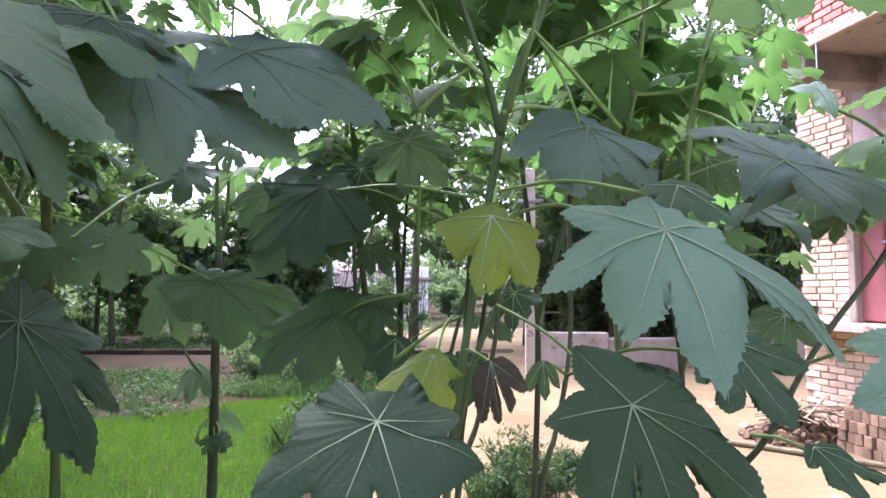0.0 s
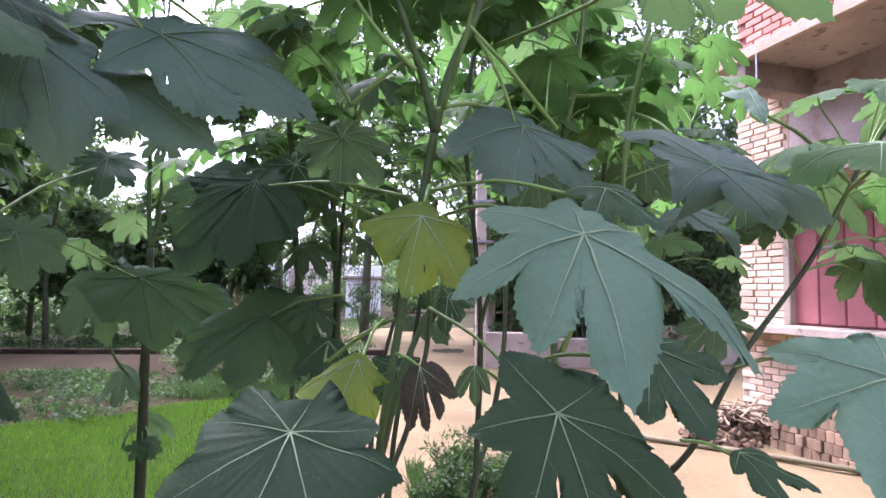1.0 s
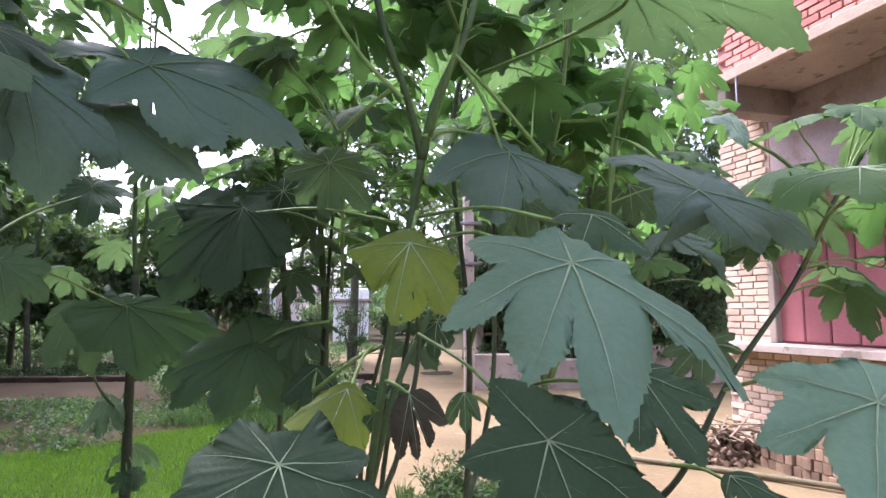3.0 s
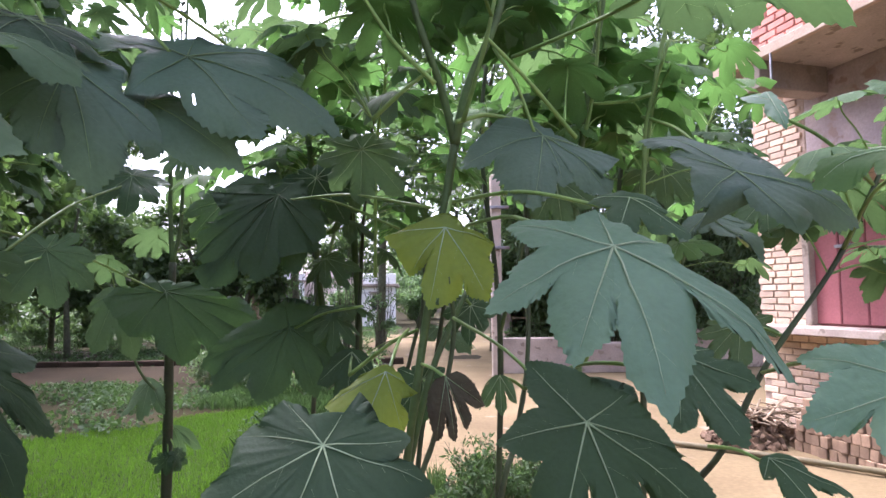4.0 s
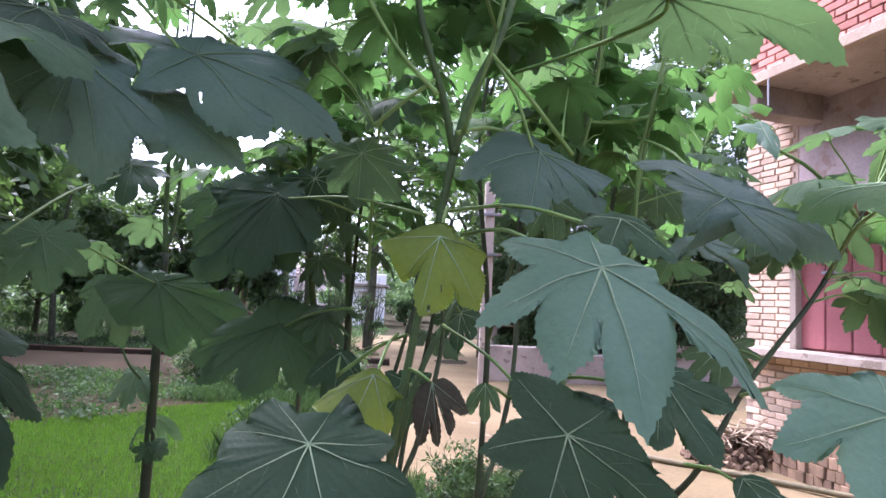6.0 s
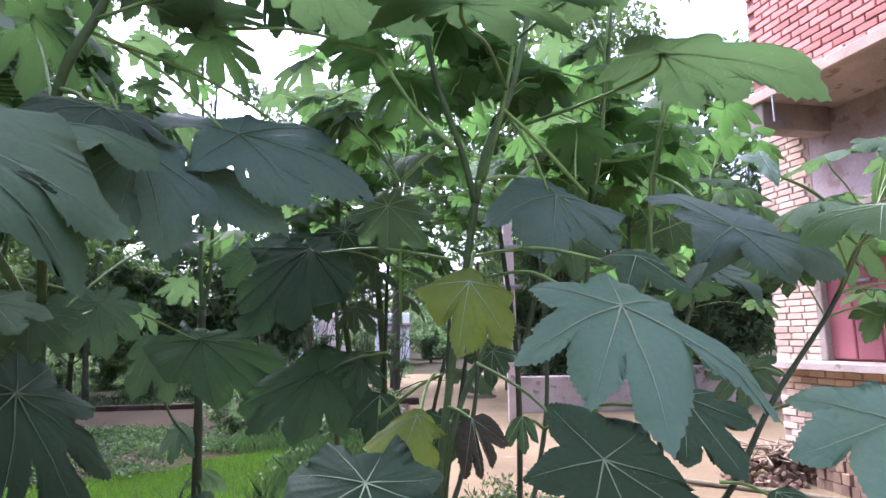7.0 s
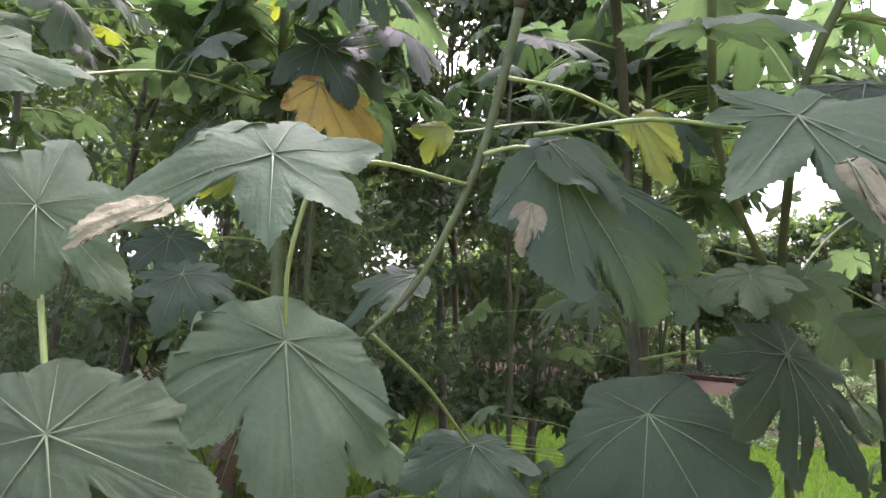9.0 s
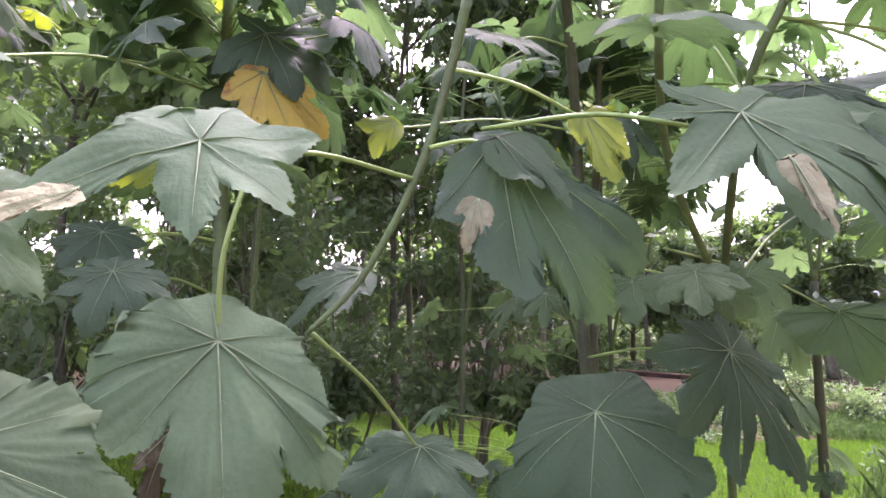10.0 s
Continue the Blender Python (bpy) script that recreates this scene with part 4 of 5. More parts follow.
# flower spike with small round buds between the two tops
rng = random.Random(77)
sv, sf = tube(smooth_line([Vector((0.03, -0.05, 3.0)), Vector((0.045, -0.06, 3.4)), Vector((0.04, -0.08, 3.85))], 6), lambda t: 0.006 * (1.2 - 0.6 * t), 5)
for k in range(60):
    a, z, r = rng.uniform(0, 6.28), 3.05 + 0.8 * k / 60, rng.uniform(0.006, 0.011)
    c = Vector((0.042 + 0.024 * math.cos(a), -0.06 + 0.024 * math.sin(a), z))
    tube([c - Vector((0, 0, r)), c - Vector((0, 0, 0.4 * r)), c + Vector((0, 0, 0.4 * r)), c + Vector((0, 0, r))], lambda t: r * (1 if 0.2 < t < 0.8 else 0.4), 5, sv, sf)
part("flower_spike", mesh_of("flower_spike", sv, sf, STEM), far_left.root, label="upright spike of small round buds")
middle = Plant((-0.25, 2.95, GROUND), "castor plant with fresh light green crown")
middle.stem([(-0.25, 2.95, GROUND), (-0.22, 2.9, 0.8), (-0.2, 2.9, 1.4), (-0.24, 2.93, 2.1), (-0.2, 2.9, 2.7)], 0.024, 0.010)
middle.stem([(-0.22, 2.9, 0.8), (-0.36, 2.85, 1.5), (-0.4, 2.7, 2.2), (-0.45, 2.6, 2.6)], 0.018, 0.009)
over = Plant((-1.3, 2.15, GROUND), "tall castor plant whose leaves overhang the others")
over.stem([(-1.3, 2.15, GROUND), (-1.3, 2.12, 0.9), (-1.22, 1.9, 1.6), (-0.98, 1.49, 2.17), (-0.82, 1.43, 2.47), (-0.75, 1.45, 2.9), (-0.8, 1.5, 3.4)], 0.017, 0.010)
over.stem([(-1.22, 1.9, 1.6), (-1.2, 1.45, 2.0), (-1.05, 1.09, 2.35), (-0.9, 0.9, 2.8)], 0.014, 0.010)
back = Plant((-2.65, 0.75, GROUND), "tall castor plant with yellowing lower leaves")
back.stem([(-2.65, 0.75, GROUND), (-2.66, 0.7, 1.2), (-2.66, 0.68, 2.1), (-2.5, 0.6, 2.7), (-2.45, 0.6, 3.3)], 0.032, 0.016)
side = Plant((-1.9, 2.2, GROUND), "castor plant in the thicket with a dark crown")
side.stem([(-1.9, 2.2, GROUND), (-1.92, 2.17, 1.42), (-1.8, 2.05, 2.5), (-1.75, 2.0, 3.1)], 0.022, 0.012, STEM)
side.stem([(-1.92, 2.17, 1.2), (-2.2, 2.1, 2.0), (-2.4, 2.0, 2.8)], 0.014, 0.009)

for k, (x, y, h) in enumerate([(-3.3, 2.7, 3.3), (-2.7, 3.6, 3.2), (-3.6, 1.3, 3.4), (-3.3, -0.2, 3.3), (0.5, 3.6, 3.3), (1.25, 3.4, 2.65), (-0.7, 4.6, 3.6)]):
    grown = Plant((x, y, GROUND), "tall castor plant with many mid-green lobed leaves")
    grown.stem([(x, y, GROUND), (x + 0.05, y, 0.4 * h), (x - 0.04, y + 0.05, 0.75 * h), (x + 0.06, y, h)], 0.019, 0.010, STEM)
    grown.stem([(x + 0.05, y, 0.4 * h), (x + 0.3, y - 0.1, 0.7 * h), (x + 0.4, y - 0.15, 0.92 * h)], 0.013, 0.008)
    crown(grown, (x + 0.1, y, h - 0.45), (0.8, 0.6, 0.75), 56, 0.13, 0.22, 20 + k, ("fresh",) * 9 + ("green", "green") if x > -1 else ("green",) * 8 + ("dark",) * 3 + ("lime",), 1.5)

crown(main, (0.1, 1.95, 2.45), (0.65, 0.35, 0.3), 50, 0.10, 0.18, 1, ("fresh", "fresh", "fresh", "green"), 2.0)
crown(middle, (-0.28, 2.85, 2.2), (0.65, 0.4, 0.5), 92, 0.10, 0.18, 2, ("fresh", "fresh", "fresh", "green"), 2.0)
crown(middle, (-0.2, 2.6, 1.5), (0.4, 0.25, 0.5), 4, 0.12, 0.18, 12)
crown(right, (0.8, 2.3, 2.3), (0.5, 0.35, 0.3), 44, 0.10, 0.17, 3, ("fresh", "fresh", "fresh", "green"), 2.0)
crown(right, (1.4, 1.85, 1.95), (0.4, 0.3, 0.35), 15, 0.15, 0.23, 4, ("green", "green", "fresh"), 2.0)
crown(far_left, (-2.3, 4.1, 3.2), (0.8, 0.5, 0.7), 30, 0.16, 0.26, 5)
crown(far_left, (-1.5, 4.0, 3.6), (0.35, 0.3, 0.25), 5, 0.14, 0.2, 16)
crown(far_left, (-1.6, 3.95, 2.0), (0.6, 0.3, 0.5), 7, 0.16, 0.24, 15)
crown(over, (-0.7, 1.6, 2.65), (0.7, 0.4, 0.2), 10, 0.16, 0.24, 6, ("dark", "dark", "green"))
crown(back, (-2.6, 0.6, 2.6), (0.8, 0.6, 0.6), 40, 0.16, 0.26, 7, ("green", "green", "dark"))
crown(side, (-1.9, 2.1, 2.75), (0.8, 0.5, 0.5), 40, 0.16, 0.26, 8, ("dark", "dark", "green"))
crown(side, (-1.45, 2.45, 2.7), (0.5, 0.35, 0.3), 18, 0.14, 0.22, 43, ("green", "dark"), 1.4)
crown(side, (-1.7, 2.7, 2.45), (0.45, 0.4, 0.5), 26, 0.12, 0.2, 45, ("green", "dark", "dark"), 1.2)
crown(side, (-2.35, 1.35, 0.85), (0.55, 0.4, 0.35), 18, 0.08, 0.14, 44, ("dark", "dark", "green"))
crown(side, (-2.4, 2.1, 1.4), (0.5, 0.4, 0.6), 10, 0.12, 0.2, 9)
crown(main, (0.1, 2.0, 3.1), (0.95, 0.45, 0.3), 26, 0.16, 0.26, 31, ("fresh", "fresh", "fresh", "green"), 2.0)
crown(over, (-0.9, 1.7, 3.1), (0.9, 0.5, 0.35), 22, 0.16, 0.26, 32, ("dark", "dark", "green"))
crown(near, (-1.6, 1.1, 3.15), (0.7, 0.6, 0.3), 20, 0.18, 0.28, 33, ("dark", "dark", "green"))

crown(middle, (-0.75, 2.9, 2.75), (0.5, 0.4, 0.35), 12, 0.12, 0.18, 41, ("fresh", "fresh", "green"), 2.0)
crown(main, (0.55, 2.2, 2.75), (0.5, 0.35, 0.3), 8, 0.12, 0.18, 42, ("fresh", "green"), 2.0)

# single leaves
leaf(back, (-2.02, -0.3, 2.09), (8, 28, -18), star(0.2), "green", stalk=(-2.62, 0.66, 2.36), via=(-2.3, 0.15, 2.27))
for dx, dz, turn in ((-0.07, 0.02, -160), (0.08, -0.03, -20), (0.02, -0.05, -80)):
    leaf(far_left, (-1.45 + dx, 3.93, 0.62 + dz), (0, 72, turn), star(0.11), "dark", stalk=(-1.45, 3.98, 0.7))
leaf(main, (0.332, 0.918, 1.592), (3, 39.9, -84.8), [(-125.7, 0.169, -96.5, 0.106), (-68.5, 0.215, -59.7, 0.12), (-29.6, 0.219, -19.2, 0.119), (-3.9, 0.281, 38.3, 0.121), (43.3, 0.283, 66.9, 0.084), (95.5, 0.09, 128.8, 0.054), (175.2, 0.103, -147.4, 0.079)], "blue", stalk=(0.208, 1.874, 1.735), droop=0.5, seed=1022)
leaf(main, (-0.139, 1.334, 1.223), (-2.4, 39.9, -87.7), [(-142.9, 0.154, -115.2, 0.152), (-104.1, 0.186, -77.6, 0.18), (-57.3, 0.284, -39, 0.192), (-16.2, 0.268, 1.8, 0.148), (17.9, 0.273, 40.2, 0.205), (69.9, 0.244, 73.7, 0.127), (95.1, 0.181, 113.3, 0.156), (156.6, 0.096, -157.3, 0.087)], "dark", stalk=(0.028, 1.856, 1.094), droop=0.5, seed=1002)
leaf(main, (0.402, 1.33, 1.259), (-4.7, 49.8, -102.9), [(-141.1, 0.199, -109.8, 0.103), (-74.3, 0.193, -46.1, 0.125), (-13.8, 0.32, -0.6, 0.124), (19, 0.302, 39.5, 0.144), (54.9, 0.307, 72.6, 0.202), (77.8, 0.181, 104.4, 0.139), (132.2, 0.121, -173.1, 0.14)], "dark", stalk=(0.166, 1.892, 1.459), droop=0.5, seed=1003)
leaf(near, (-1.106, 1.613, 1.417), (0, 59, -14), [(-135, 0.2, -115, 0.15), (-95, 0.31, -76, 0.2), (-57, 0.4, -40, 0.21), (-23.7, 0.412, -7, 0.19), (10.4, 0.443, 28, 0.2), (45, 0.4, 62, 0.2), (80, 0.31, 98, 0.17), (116, 0.23, 134, 0.13), (152, 0.17, -178, 0.09)], "dark", droop=0.3, seed=1011)
leaf(near, (-1.453, 1.407, 1.215), (-1.6, 45, -60.9), [(-121.7, 0.227, -98, 0.213), (-66, 0.291, -55.7, 0.306), (-46.3, 0.395, -21.8, 0.303), (-2.5, 0.447, 16.3, 0.296), (28.7, 0.449, 50.5, 0.346), (61.3, 0.395, 70.1, 0.306), (84.3, 0.3, 114, 0.223), (146.6, 0.237, -160.8, 0.172)], "dark", droop=0.5, seed=1012)
leaf(near, (-1.46, 0.127, 1.473), (4.7, 49.8, -19.2), [(-175.5, 0.137, -146, 0.132), (-126.9, 0.175, -93.1, 0.201), (-82.4, 0.217, -68.5, 0.232), (-42.1, 0.248, -28.6, 0.164), (-0.4, 0.394, 23.2, 0.238), (34.2, 0.329, 38, 0.273), (50.2, 0.236, 73.8, 0.158), (93.8, 0.147, 138.7, 0.103)], "green", stalk=(-1.533, 0.227, 1.865), via=(-1.495, 0.147, 1.642), droop=0.5, seed=1013)
leaf(near, (-1.235, -0.02, 1.774), (4, 44.9, -27.5), [(-156.4, 0.1, -88.5, 0.142), (-60.3, 0.318, -43.8, 0.074), (0.9, 0.212, 17.2, 0.106), (37.4, 0.212, 63.7, 0.111), (105, 0.186, 132, 0.113), (166.4, 0.157, 177.1, 0.116)], "green", stalk=(-1.374, 0.528, 1.827), via=(-1.335, 0.244, 1.825), droop=0.3, seed=1015)
leaf(near, (-1.322, -0.281, 1.362), (6.2, 49.7, -10.9), [(-139.4, 0.147, -118.3, 0.111), (-86.3, 0.103, -58.5, 0.082), (-28, 0.13, -5.7, 0.111), (7.4, 0.169, 35.3, 0.09), (57.2, 0.257, 77, 0.176), (104.2, 0.158, 123.9, 0.164), (138.5, 0.137, 159.8, 0.127), (178.2, 0.137, -161.8, 0.118)], "green", stalk=(-1.631, -0.27, 1.655), droop=0.5, seed=1014)
leaf(near, (-0.754, 0.767, 1.891), (0, 51, -46), [(-131.7, 0.172, -118.4, 0.078), (-100.1, 0.162, -95.3, 0.067), (-38.8, 0.27, 2, 0.081), (12, 0.299, 42.3, 0.11), (36.6, 0.363, 60.9, 0.23), (54.8, 0.353, 123, 0.272), (137.4, 0.197, 165, 0.083)], "green", stalk=(-1.247, 0.615, 1.936), droop=0.4, seed=1010)
leaf(near, (-1.237, 0.655, 1.921), (13.4, 59.1, -34.6), [(-129, 0.06), (-40, 0.25), (0, 0.40), (19, 0.45), (40, 0.42), (57, 0.19)], "dark", stalk=(-1.338, 0.541, 1.896), cut=1.35)
leaf(near, (-1.228, 0.635, 1.922), (36.3, 37.1, 0.8), [(-11, 0.21), (0, 0.26)], "green", bare=True)
leaf(back, (-2.124, 0.549, 2.294), (-53.1, 38.6, -93), [(-53, 0.09), (0, 0.17), (36, 0.22), (66, 0.31), (95, 0.28), (116, 0.18)], "yellow", cut=1.25)
leaf(back, (-2.21, 0.6, 2.469), (22.2, 51.7, -0.7), [(-163, 0.18), (-58, 0.25), (-27, 0.26), (0, 0.33), (33, 0.29), (93, 0.27)], "dark")
leaf(near, (-1.177, 0.913, 2.035), (42.3, 55.1, -30), [(-22, 0.10), (0, 0.25), (17, 0.19)], "lime", cut=1.2)
leaf(near, (-1.787, 0.703, 1.641), (-14.1, 20.9, -92.7), [(-101, 0.15), (-48, 0.20), (0, 0.31), (32, 0.23), (60, 0.14)], "dark")
leaf(near, (-1.576, 0.748, 1.182), (-19.4, 47.1, -68.8), [(-85, 0.15), (-46, 0.24), (0, 0.24), (61, 0.21), (87, 0.19), (125, 0.09)], "dark", stalk=(-1.516, 0.365, 1.483))
leaf(near, (-1.526, -0.288, 1.697), (3.6, 59.9, -3), [(-147.9, 0.125, -120.3, 0.082), (-85.9, 0.096, -41.9, 0.09), (-24.6, 0.154, -12.8, 0.112), (0.1, 0.166, 20.3, 0.112), (39, 0.217, 60.7, 0.118), (106.1, 0.153, 134.6, 0.104), (165.1, 0.208, 176.2, 0.148)], "green", stalk=(-1.583, -0.438, 1.714), droop=0.5, seed=1016)
leaf(near, (-1.292, -0.404, 1.853), (43.4, 13.5, 64.2), [(-78, 0.16), (-29, 0.12), (0, 0.13), (73, 0.10), (162, 0.07)], "green", stalk=(-1.477, -0.497, 1.927))
leaf(over, (-0.505, 1.547, 2.112), (20.9, 40.8, -50.1), [(-149.2, 0.344, -136.9, 0.129), (-57.6, 0.2, -23, 0.149), (10.4, 0.354, 16, 0.217), (48, 0.399, 55, 0.204), (98.6, 0.306, 109.8, 0.128), (157.1, 0.121, -172.8, 0.116)], "grey", stalk=(-0.87, 1.533, 2.394), droop=0.5, seed=1017)
leaf(over, (-0.695, 1.373, 2.024), (12.4, 48.8, -45.5), [(-116.2, 0.166, -67.8, 0.164), (-50.3, 0.245, -35.7, 0.201), (-20.5, 0.273, -15.4, 0.193), (-0.2, 0.309, 18.3, 0.239), (32.4, 0.265, 46.3, 0.125), (104.9, 0.13, 139.2, 0.11), (170, 0.165, -148, 0.093)], "grey", stalk=(-0.876, 1.467, 2.272), droop=0.5, seed=1018)
leaf(main, (0.128, 1.613, 1.697), (-10.9, 59.4, -106.7), [(-80.2, 0.16, -56, 0.139), (-29.2, 0.152, -17.1, 0.069), (-3.5, 0.236, 23.7, 0.154), (35.2, 0.219, 61.6, 0.13), (83, 0.129, 97.1, 0.054)], "lime", stalk=(0.151, 1.718, 1.795), droop=0.5, seed=1008)
leaf(main, (-0.024, 1.602, 1.336), (0, 55, -90), [(-61.7, 0.166, -40.4, 0.158), (-19, 0.188, -1.1, 0.141), (16.1, 0.153, 23.2, 0.092), (60.9, 0.056, 98.8, 0.024)], "lime", stalk=(0.031, 2.098, 1.416), droop=0.5, seed=1009)
leaf(main, (0.412, 1.738, 1.971), (-2.7, 39.9, -85.7), [(-163.7, 0.207, -109.7, 0.157), (-65.5, 0.275, -53.6, 0.193), (-15.8, 0.355, -3.2, 0.154), (3.2, 0.217, 11.1, 0.168), (35.8, 0.255, 39.5, 0.21), (63.7, 0.221, 119.2, 0.048)], "grey", stalk=(0.276, 1.734, 2.226), droop=0.5, seed=1004)
leaf(right, (0.815, 1.459, 1.815), (6.3, 44.6, -80.1), [(-160.3, 0.319, -140.6, 0.128), (-129.5, 0.156, -103.2, 0.107), (-56.8, 0.171, -22.8, 0.059), (10.8, 0.223, 31, 0.181), (58.6, 0.302, 72.4, 0.139)], "grey", stalk=(0.823, 2.054, 2.125), droop=0.5, seed=1005)
leaf(right, (1.017, 1.633, 2.045), (17.4, 47.6, -98.9), [(-142, 0.10), (0, 0.12), (178, 0.06)], "blue")
leaf(right, (0.847, 1.684, 1.741), (22.6, 33.9, -70), [(-62, 0.16), (-48, 0.08), (0, 0.14), (3, 0.21), (39, 0.12)], "grey", stalk=(1.086, 1.905, 1.671))
leaf(main, (0.56, 1.219, 2.182), (0, 0, 0), [(-140, 0.152), (-67, 0.143), (1, 0.397), (28, 0.314), (53, 0.297), (99, 0.221), (150, 0.16)], "green", stalk=(0.33, 1.74, 2.2), via=(0.44, 1.5, 2.17))
leaf(right, (0.738, 0.86, 1.397), (0, 50, -100), [(-115.7, 0.152, -113.2, 0.094), (-72.9, 0.181, -66, 0.081), (-22.3, 0.207, 42.9, 0.078), (51.6, 0.11, 100.8, 0.1), (125.2, 0.176, 141.1, 0.079), (171.5, 0.081, -138.5, 0.086)], "blue", droop=0.5, seed=1006)
leaf(right, (1.043, 1.225, 1.817), (6.3, 16.9, -89), star(0.26), "fresh")
leaf(right, (0.944, 1.601, 1.107), (20.8, 28.8, -72.3), [(-52, 0.07), (0, 0.17), (33, 0.19), (56, 0.09)], "dark", stalk=(0.864, 1.759, 1.102))
leaf(main, (0.133, 1.734, 1.306), (-31.3, 72.4, -126.9), [(0, 0.17), (18, 0.17), (29, 0.03), (31, 0.15), (64, 0.13)], "dead", cut=0.95)
leaf(main, (0.285, 1.766, 1.303), (7.7, 74.9, -91.3), [(-34, 0.11), (0, 0.11), (29, 0.09)], "green", cut=0.6)
leaf(main, (0.517, 1.135, 1.415), (26.1, 38.1, -76), [(-140, 0.04), (-54, 0.12), (-29, 0.16), (0, 0.20), (36, 0.14), (77, 0.06)], "dark")
leaf(main, (0.477, 1.244, 1.715), (40.8, 31.8, -52.4), [(-145, 0.09), (-58, 0.11), (0, 0.15), (17, 0.08)], "dark")
leaf(main, (-0.447, 2.324, 1.902), (-1.7, 62, -81.5), [(-92.8, 0.157, -66.2, 0.233), (-54, 0.342, -39.3, 0.354), (-36, 0.407, -28.1, 0.28), (-10.1, 0.344, 3.3, 0.254), (32, 0.255, 32.4, 0.232), (48.8, 0.236, 79.3, 0.123), (141.5, 0.092, -127.4, 0.058)], "shaded", stalk=(0.106, 2.073, 1.817), droop=0.5, seed=1020)
leaf(far_left, (-1.105, 3.001, 1.555), (0, 62, -80), [(-141.3, 0.068, -101.7, 0.148), (-90.8, 0.289, -56.1, 0.233), (-32.7, 0.252, -7.8, 0.216), (15.4, 0.359, 34.8, 0.299), (49.3, 0.472, 63.7, 0.408), (78.1, 0.419, 84.6, 0.269), (110.5, 0.144, 137.9, 0.072)], "shaded", stalk=(-1.526, 2.082, 1.81), droop=0.5, seed=1021)
leaf(main, (-0.448, 2.558, 1.405), (-11, 62, -96.2), [(-160.5, 0.136, -105.9, 0.122), (-65.5, 0.364, -56.1, 0.273), (-47.1, 0.371, -32.1, 0.225), (-12.8, 0.322, 13.1, 0.167), (29.7, 0.285, 52.2, 0.18), (58.2, 0.316, 91.1, 0.176), (112.9, 0.249, 137.1, 0.155)], "shaded", stalk=(-0.134, 2.296, 1.491), droop=0.5, seed=1007)
leaf(far_left, (-1.416, 3.2, 1.572), (-26.5, 56, -97.2), [(-37, 0.16), (0, 0.34), (31, 0.35), (66, 0.14)], "green")
leaf(far_left, (-1.561, 3.977, 1.014), (-20.6, 40.9, -128.5), [(-83, 0.09), (0, 0.26), (31, 0.26), (61, 0.24)], "green")
leaf(far_left, (-1.453, 4.079, 0.719), (42.3, 62.5, -24.7), [(-95, 0.08), (-70, 0.15), (0, 0.19), (31, 0.22)], "green")
leaf(main, (-0.181, 2.386, 1.318), (-6.9, 54.7, -94.1), [(-43, 0.17), (0, 0.22), (37, 0.24), (47, 0.13)], "dark")
leaf(main, (0.081, 1.019, 2.196), (3.5, 9.4, -65.6), star(0.30), "green")
leaf(main, (0.491, 1.079, 2.33), (-4, 6.9, -153.5), star(0.30), "green")
leaf(over, (-0.231, 1.076, 2.283), (5.6, 2, -11.1), star(0.30), "green")
leaf(over, (-1.035, 1.03, 2.245), (-0, 8, -50.1), star(0.28), "green")
leaf(near, (-1.754, 1.275, 2.549), (5.7, 29.5, -18.6), star(0.24), "green")
leaf(over, (-0.794, 1.163, 2.017), (3.6, 19.7, -45.1), star(0.28), "green")
leaf(main, (-0.61, 1.624, 2.499), (-0, -0, -72.3), star(0.22), "green")
leaf(main, (0.075, 1.938, 1.275), (0, 72, -80), star(0.14), "dark")
leaf(main, (0.509, 1.998, 1.9), (28.1, 69.5, -74.6), star(0.18), "green")
leaf(right, (1.127, 1.862, 1.823), (0, 45, -111.2), star(0.18), "green")
leaf(right, (1.009, 2.34, 2.014), (0, 72, -113.3), star(0.18), "green")
leaf(over, (-1.215, 1.827, 1.657), (-0, 60, -56.4), star(0.20), "green")
leaf(over, (-1.29, 2.363, 1.704), (16.7, 58.5, -41.9), star(0.22), "green")
leaf(main, (0.229, 1.987, 1.494), (0, 60, -116.6), star(0.12), "dark")
leaf(main, (-0.134, 2.229, 2.049), (0, 72, -86.6), star(0.22), "green")
leaf(main, (-0.325, 2.431, 1.984), (57, 55.5, -20.5), star(0.20), "dark")
leaf(right, (1.062, 1.925, 1.426), (0, 45, -118.9), star(0.16), "green")
leaf(far_left, (-0.909, 3.234, 2.022), (0, 72, -74.3), star(0.26), "dark")
leaf(back, (-2.177, 0.16, 1.636), (18.9, 41.6, 10.3), star(0.20), "dark")
leaf(back, (-2.63, 0.256, 1.792), (0, 45, -16.9), star(0.20), "dark")
leaf(near, (-1.209, 1.634, 1.674), (0, 35, -67.3), star(0.20), "green")
leaf(near, (-1.482, 1.728, 1.65), (-0, 45, -62.2), star(0.18), "green")
leaf(near, (-1.222, -0.175, 1.678), (-44.2, 26.3, -79.6), [(0, 0.15), (13, 0.06)], "dry", bare=True)
leaf(near, (-0.651, 0.667, 1.779), (36.6, 58.2, -21.4), [(-8, 0.07), (-7, 0.13), (0, 0.15)], "dry", bare=True)
leaf(near, (-1.22, 0.575, 1.77), (-28.2, 67.2, -78.6), [(-34, 0.08), (0, 0.13), (20, 0.11)], "dry", bare=True)
leaf(near, (-2.03, 1.03, 2.223), (-37, 51.2, -84.5), [(-61, 0.15), (0, 0.18), (19, 0.15)], "lime")
leaf(near, (-1.325, -0.04, 1.752), (-41.6, 48, -70.1), [(-29, 0.08), (0, 0.06), (28, 0.05)], "lime", bare=True)
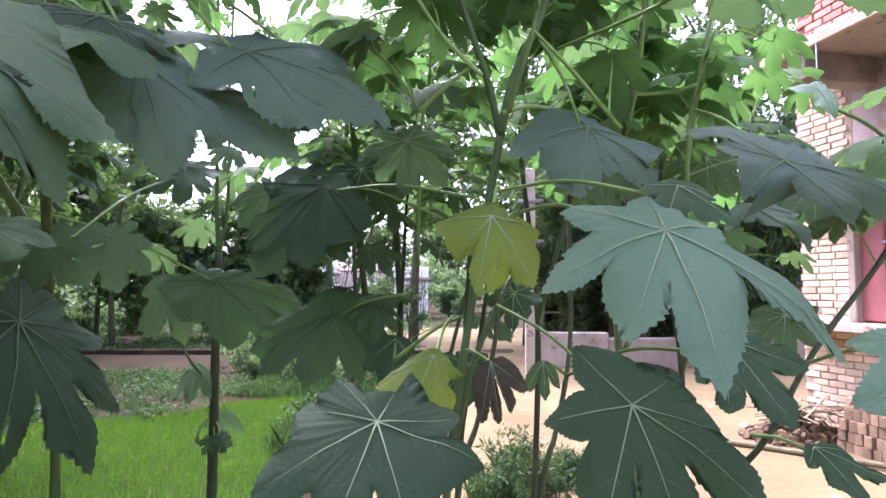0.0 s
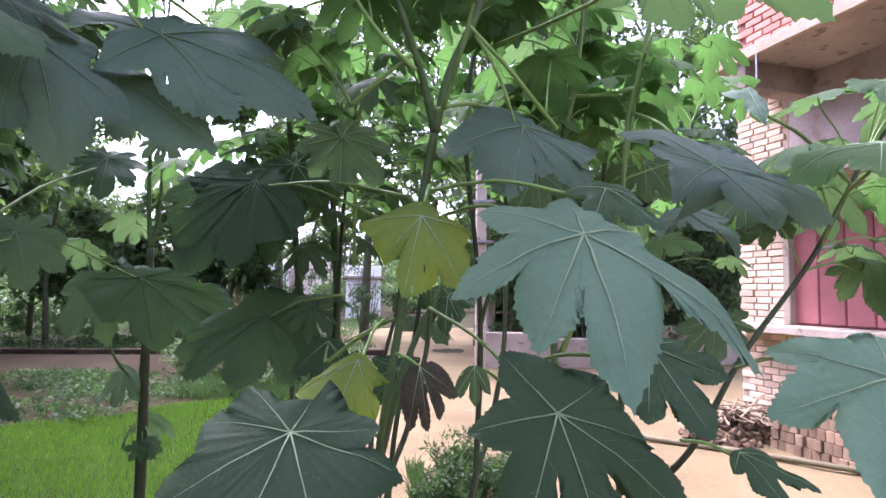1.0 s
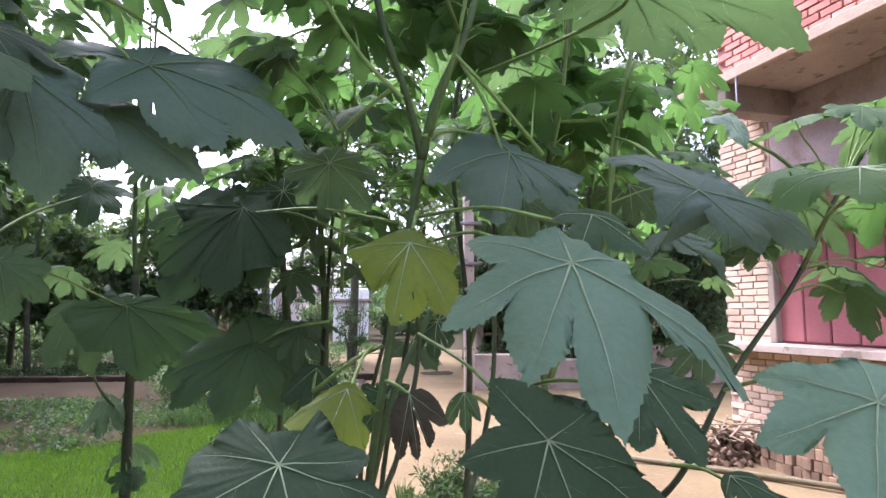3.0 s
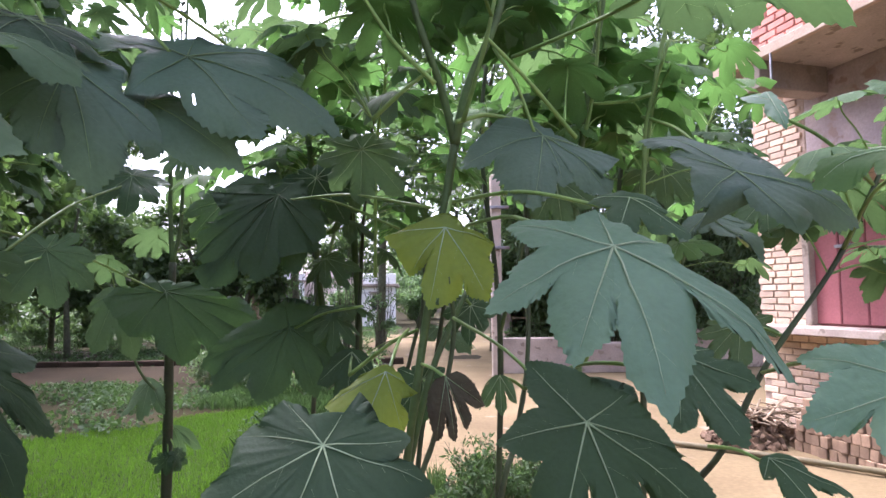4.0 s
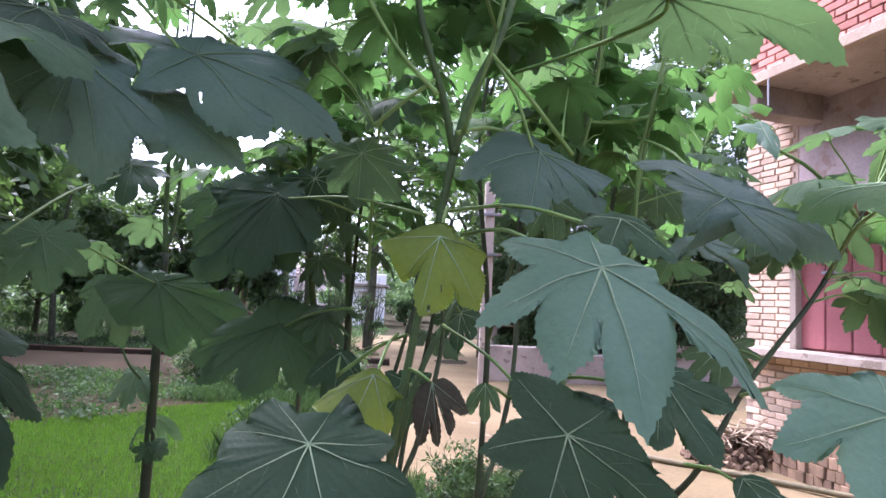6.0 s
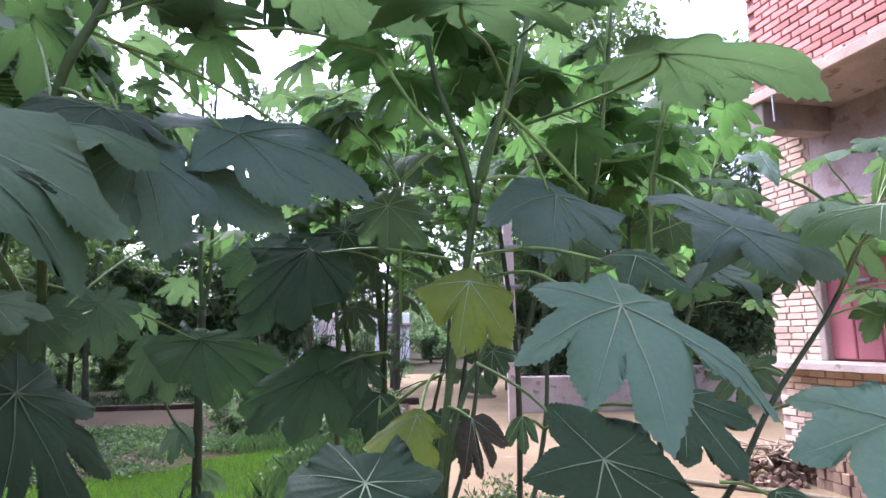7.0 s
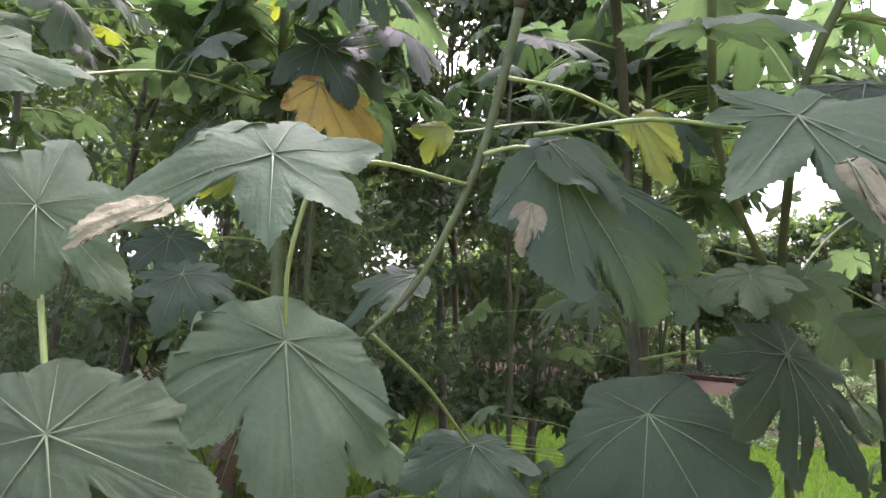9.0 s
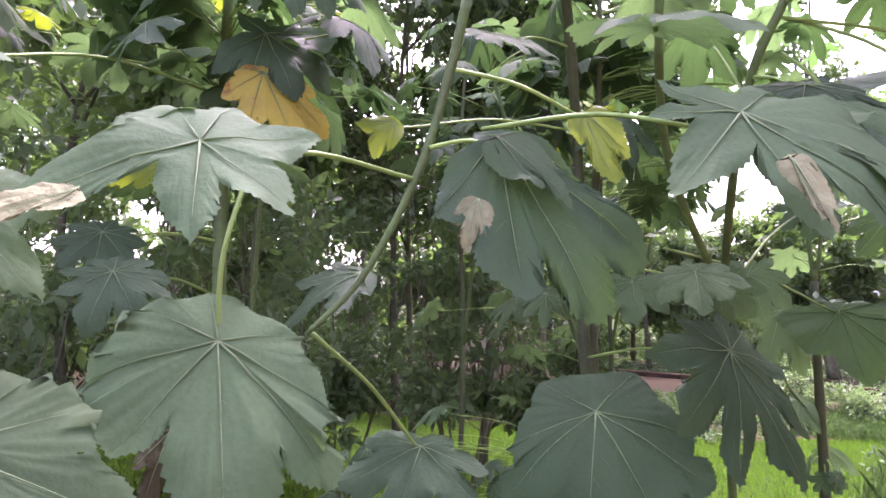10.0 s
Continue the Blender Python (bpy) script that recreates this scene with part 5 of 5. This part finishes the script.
leaf(near, (-1.579, 0.096, 1.299), (-27.3, 55.8, -53.7), [(-25, 0.09), (0, 0.13), (32, 0.14), (59, 0.07)], "dead", bare=True)
leaf(over, (-0.8, 1.392, 2.132), (-13.5, 32.6, -82.5), star(0.24), "dark")
leaf(over, (-0.429, 2.051, 2.283), (57, 55.5, -15.4), star(0.16), "green")
leaf(main, (-0.4, 2.38, 2.566), (0, 10, -79.6), star(0.20), "green")
leaf(main, (-0.227, 2.601, 2.622), (13.1, 7.4, -23.5), star(0.20), "green")
leaf(over, (-1.12, 2.651, 2.036), (-0, 50, -66.3), star(0.20), "dark")
leaf(over, (-0.593, 1.527, 1.994), (10, 45, -60), [(-5.9, 0.191, 8.7, 0.168), (43.1, 0.285, 66.8, 0.133), (103.6, 0.123, 141.8, 0.072)], "grey", droop=0.5, seed=1019)
leaf(main, (-0.506, 2.441, 1.959), (-9.9, 49.3, -90.5), [(-171, 0.12), (-87, 0.17), (-31, 0.30), (0, 0.35), (26, 0.36), (62, 0.28), (105, 0.20)], "shaded", stalk=(-0.002, 2.324, 1.775), cut=1.0, droop=0.9)

# ---- bricks of the building, one by one ----
def brick_set(size, mat, seed):
    return [box_mesh("brick", size, mat, 0.006, rough=0.004, seed=seed + k) for k in range(4)]


rng = random.Random(21)
red = brick_set((0.222, 0.03, 0.068), RED_BRICK, 1)
wall_up = [o for o in HOUSE.children if o.name.startswith("wall") and o.get("label", "").startswith("upper")][0]
for r in range(24):
    for c in range(12):
        part("brick", rng.choice(red), wall_up, pose(-3.02 + (0.5 if r % 2 else 0) * 0.236 + c * 0.236, -0.108 - rng.uniform(0, 0.006), 0.01 + r * 0.08, 0, rng.uniform(-0.6, 0.6), rng.uniform(-0.8, 0.8)))
cream = brick_set((0.222, 0.03, 0.068), PLASTER, 30)
wall_low = [o for o in HOUSE.children if o.name.startswith("wall") and o.get("label", "").startswith("lower")][0]
for r in range(15):
    for c in range(14):
        part("brick", rng.choice(cream), wall_low, pose(-3.37 + (0.5 if r % 2 else 0) * 0.236 + c * 0.236, -0.115 - rng.uniform(0, 0.006), 0.01 + r * 0.08, 0, rng.uniform(-0.6, 0.6), rng.uniform(-0.8, 0.8)))
for r in range(35):
    for c in range(3):
        part("brick", rng.choice(cream), PIER, pose(-0.28 + (0.5 if r % 2 else 0) * 0.1 + c * 0.236, -0.115 - rng.uniform(0, 0.006), 0.05 + r * 0.08, 0, rng.uniform(-0.6, 0.6), rng.uniform(-0.8, 0.8)))
for r in range(17):
    for c in range(7):
        part("brick", rng.choice(cream), BEYOND, pose(-2.31 + (0.5 if r % 2 else 0) * 0.236 + c * 0.236, -0.115 - rng.uniform(0, 0.006), 0.01 + r * 0.08, 0, rng.uniform(-0.6, 0.6), rng.uniform(-0.8, 0.8)))
loose = brick_set((0.1, 0.22, 0.112), OLD_BRICK, 60)
for r in range(5):
    for c in range(10 - r // 2):
        for d in range(2):
            part("brick", rng.choice(loose), STACK, pose(c * 0.108 + 0.035 * r, -0.12 + d * 0.24 + rng.uniform(-0.015, 0.015), r * 0.115, 0, rng.uniform(-5, 5), rng.uniform(-5, 5)))
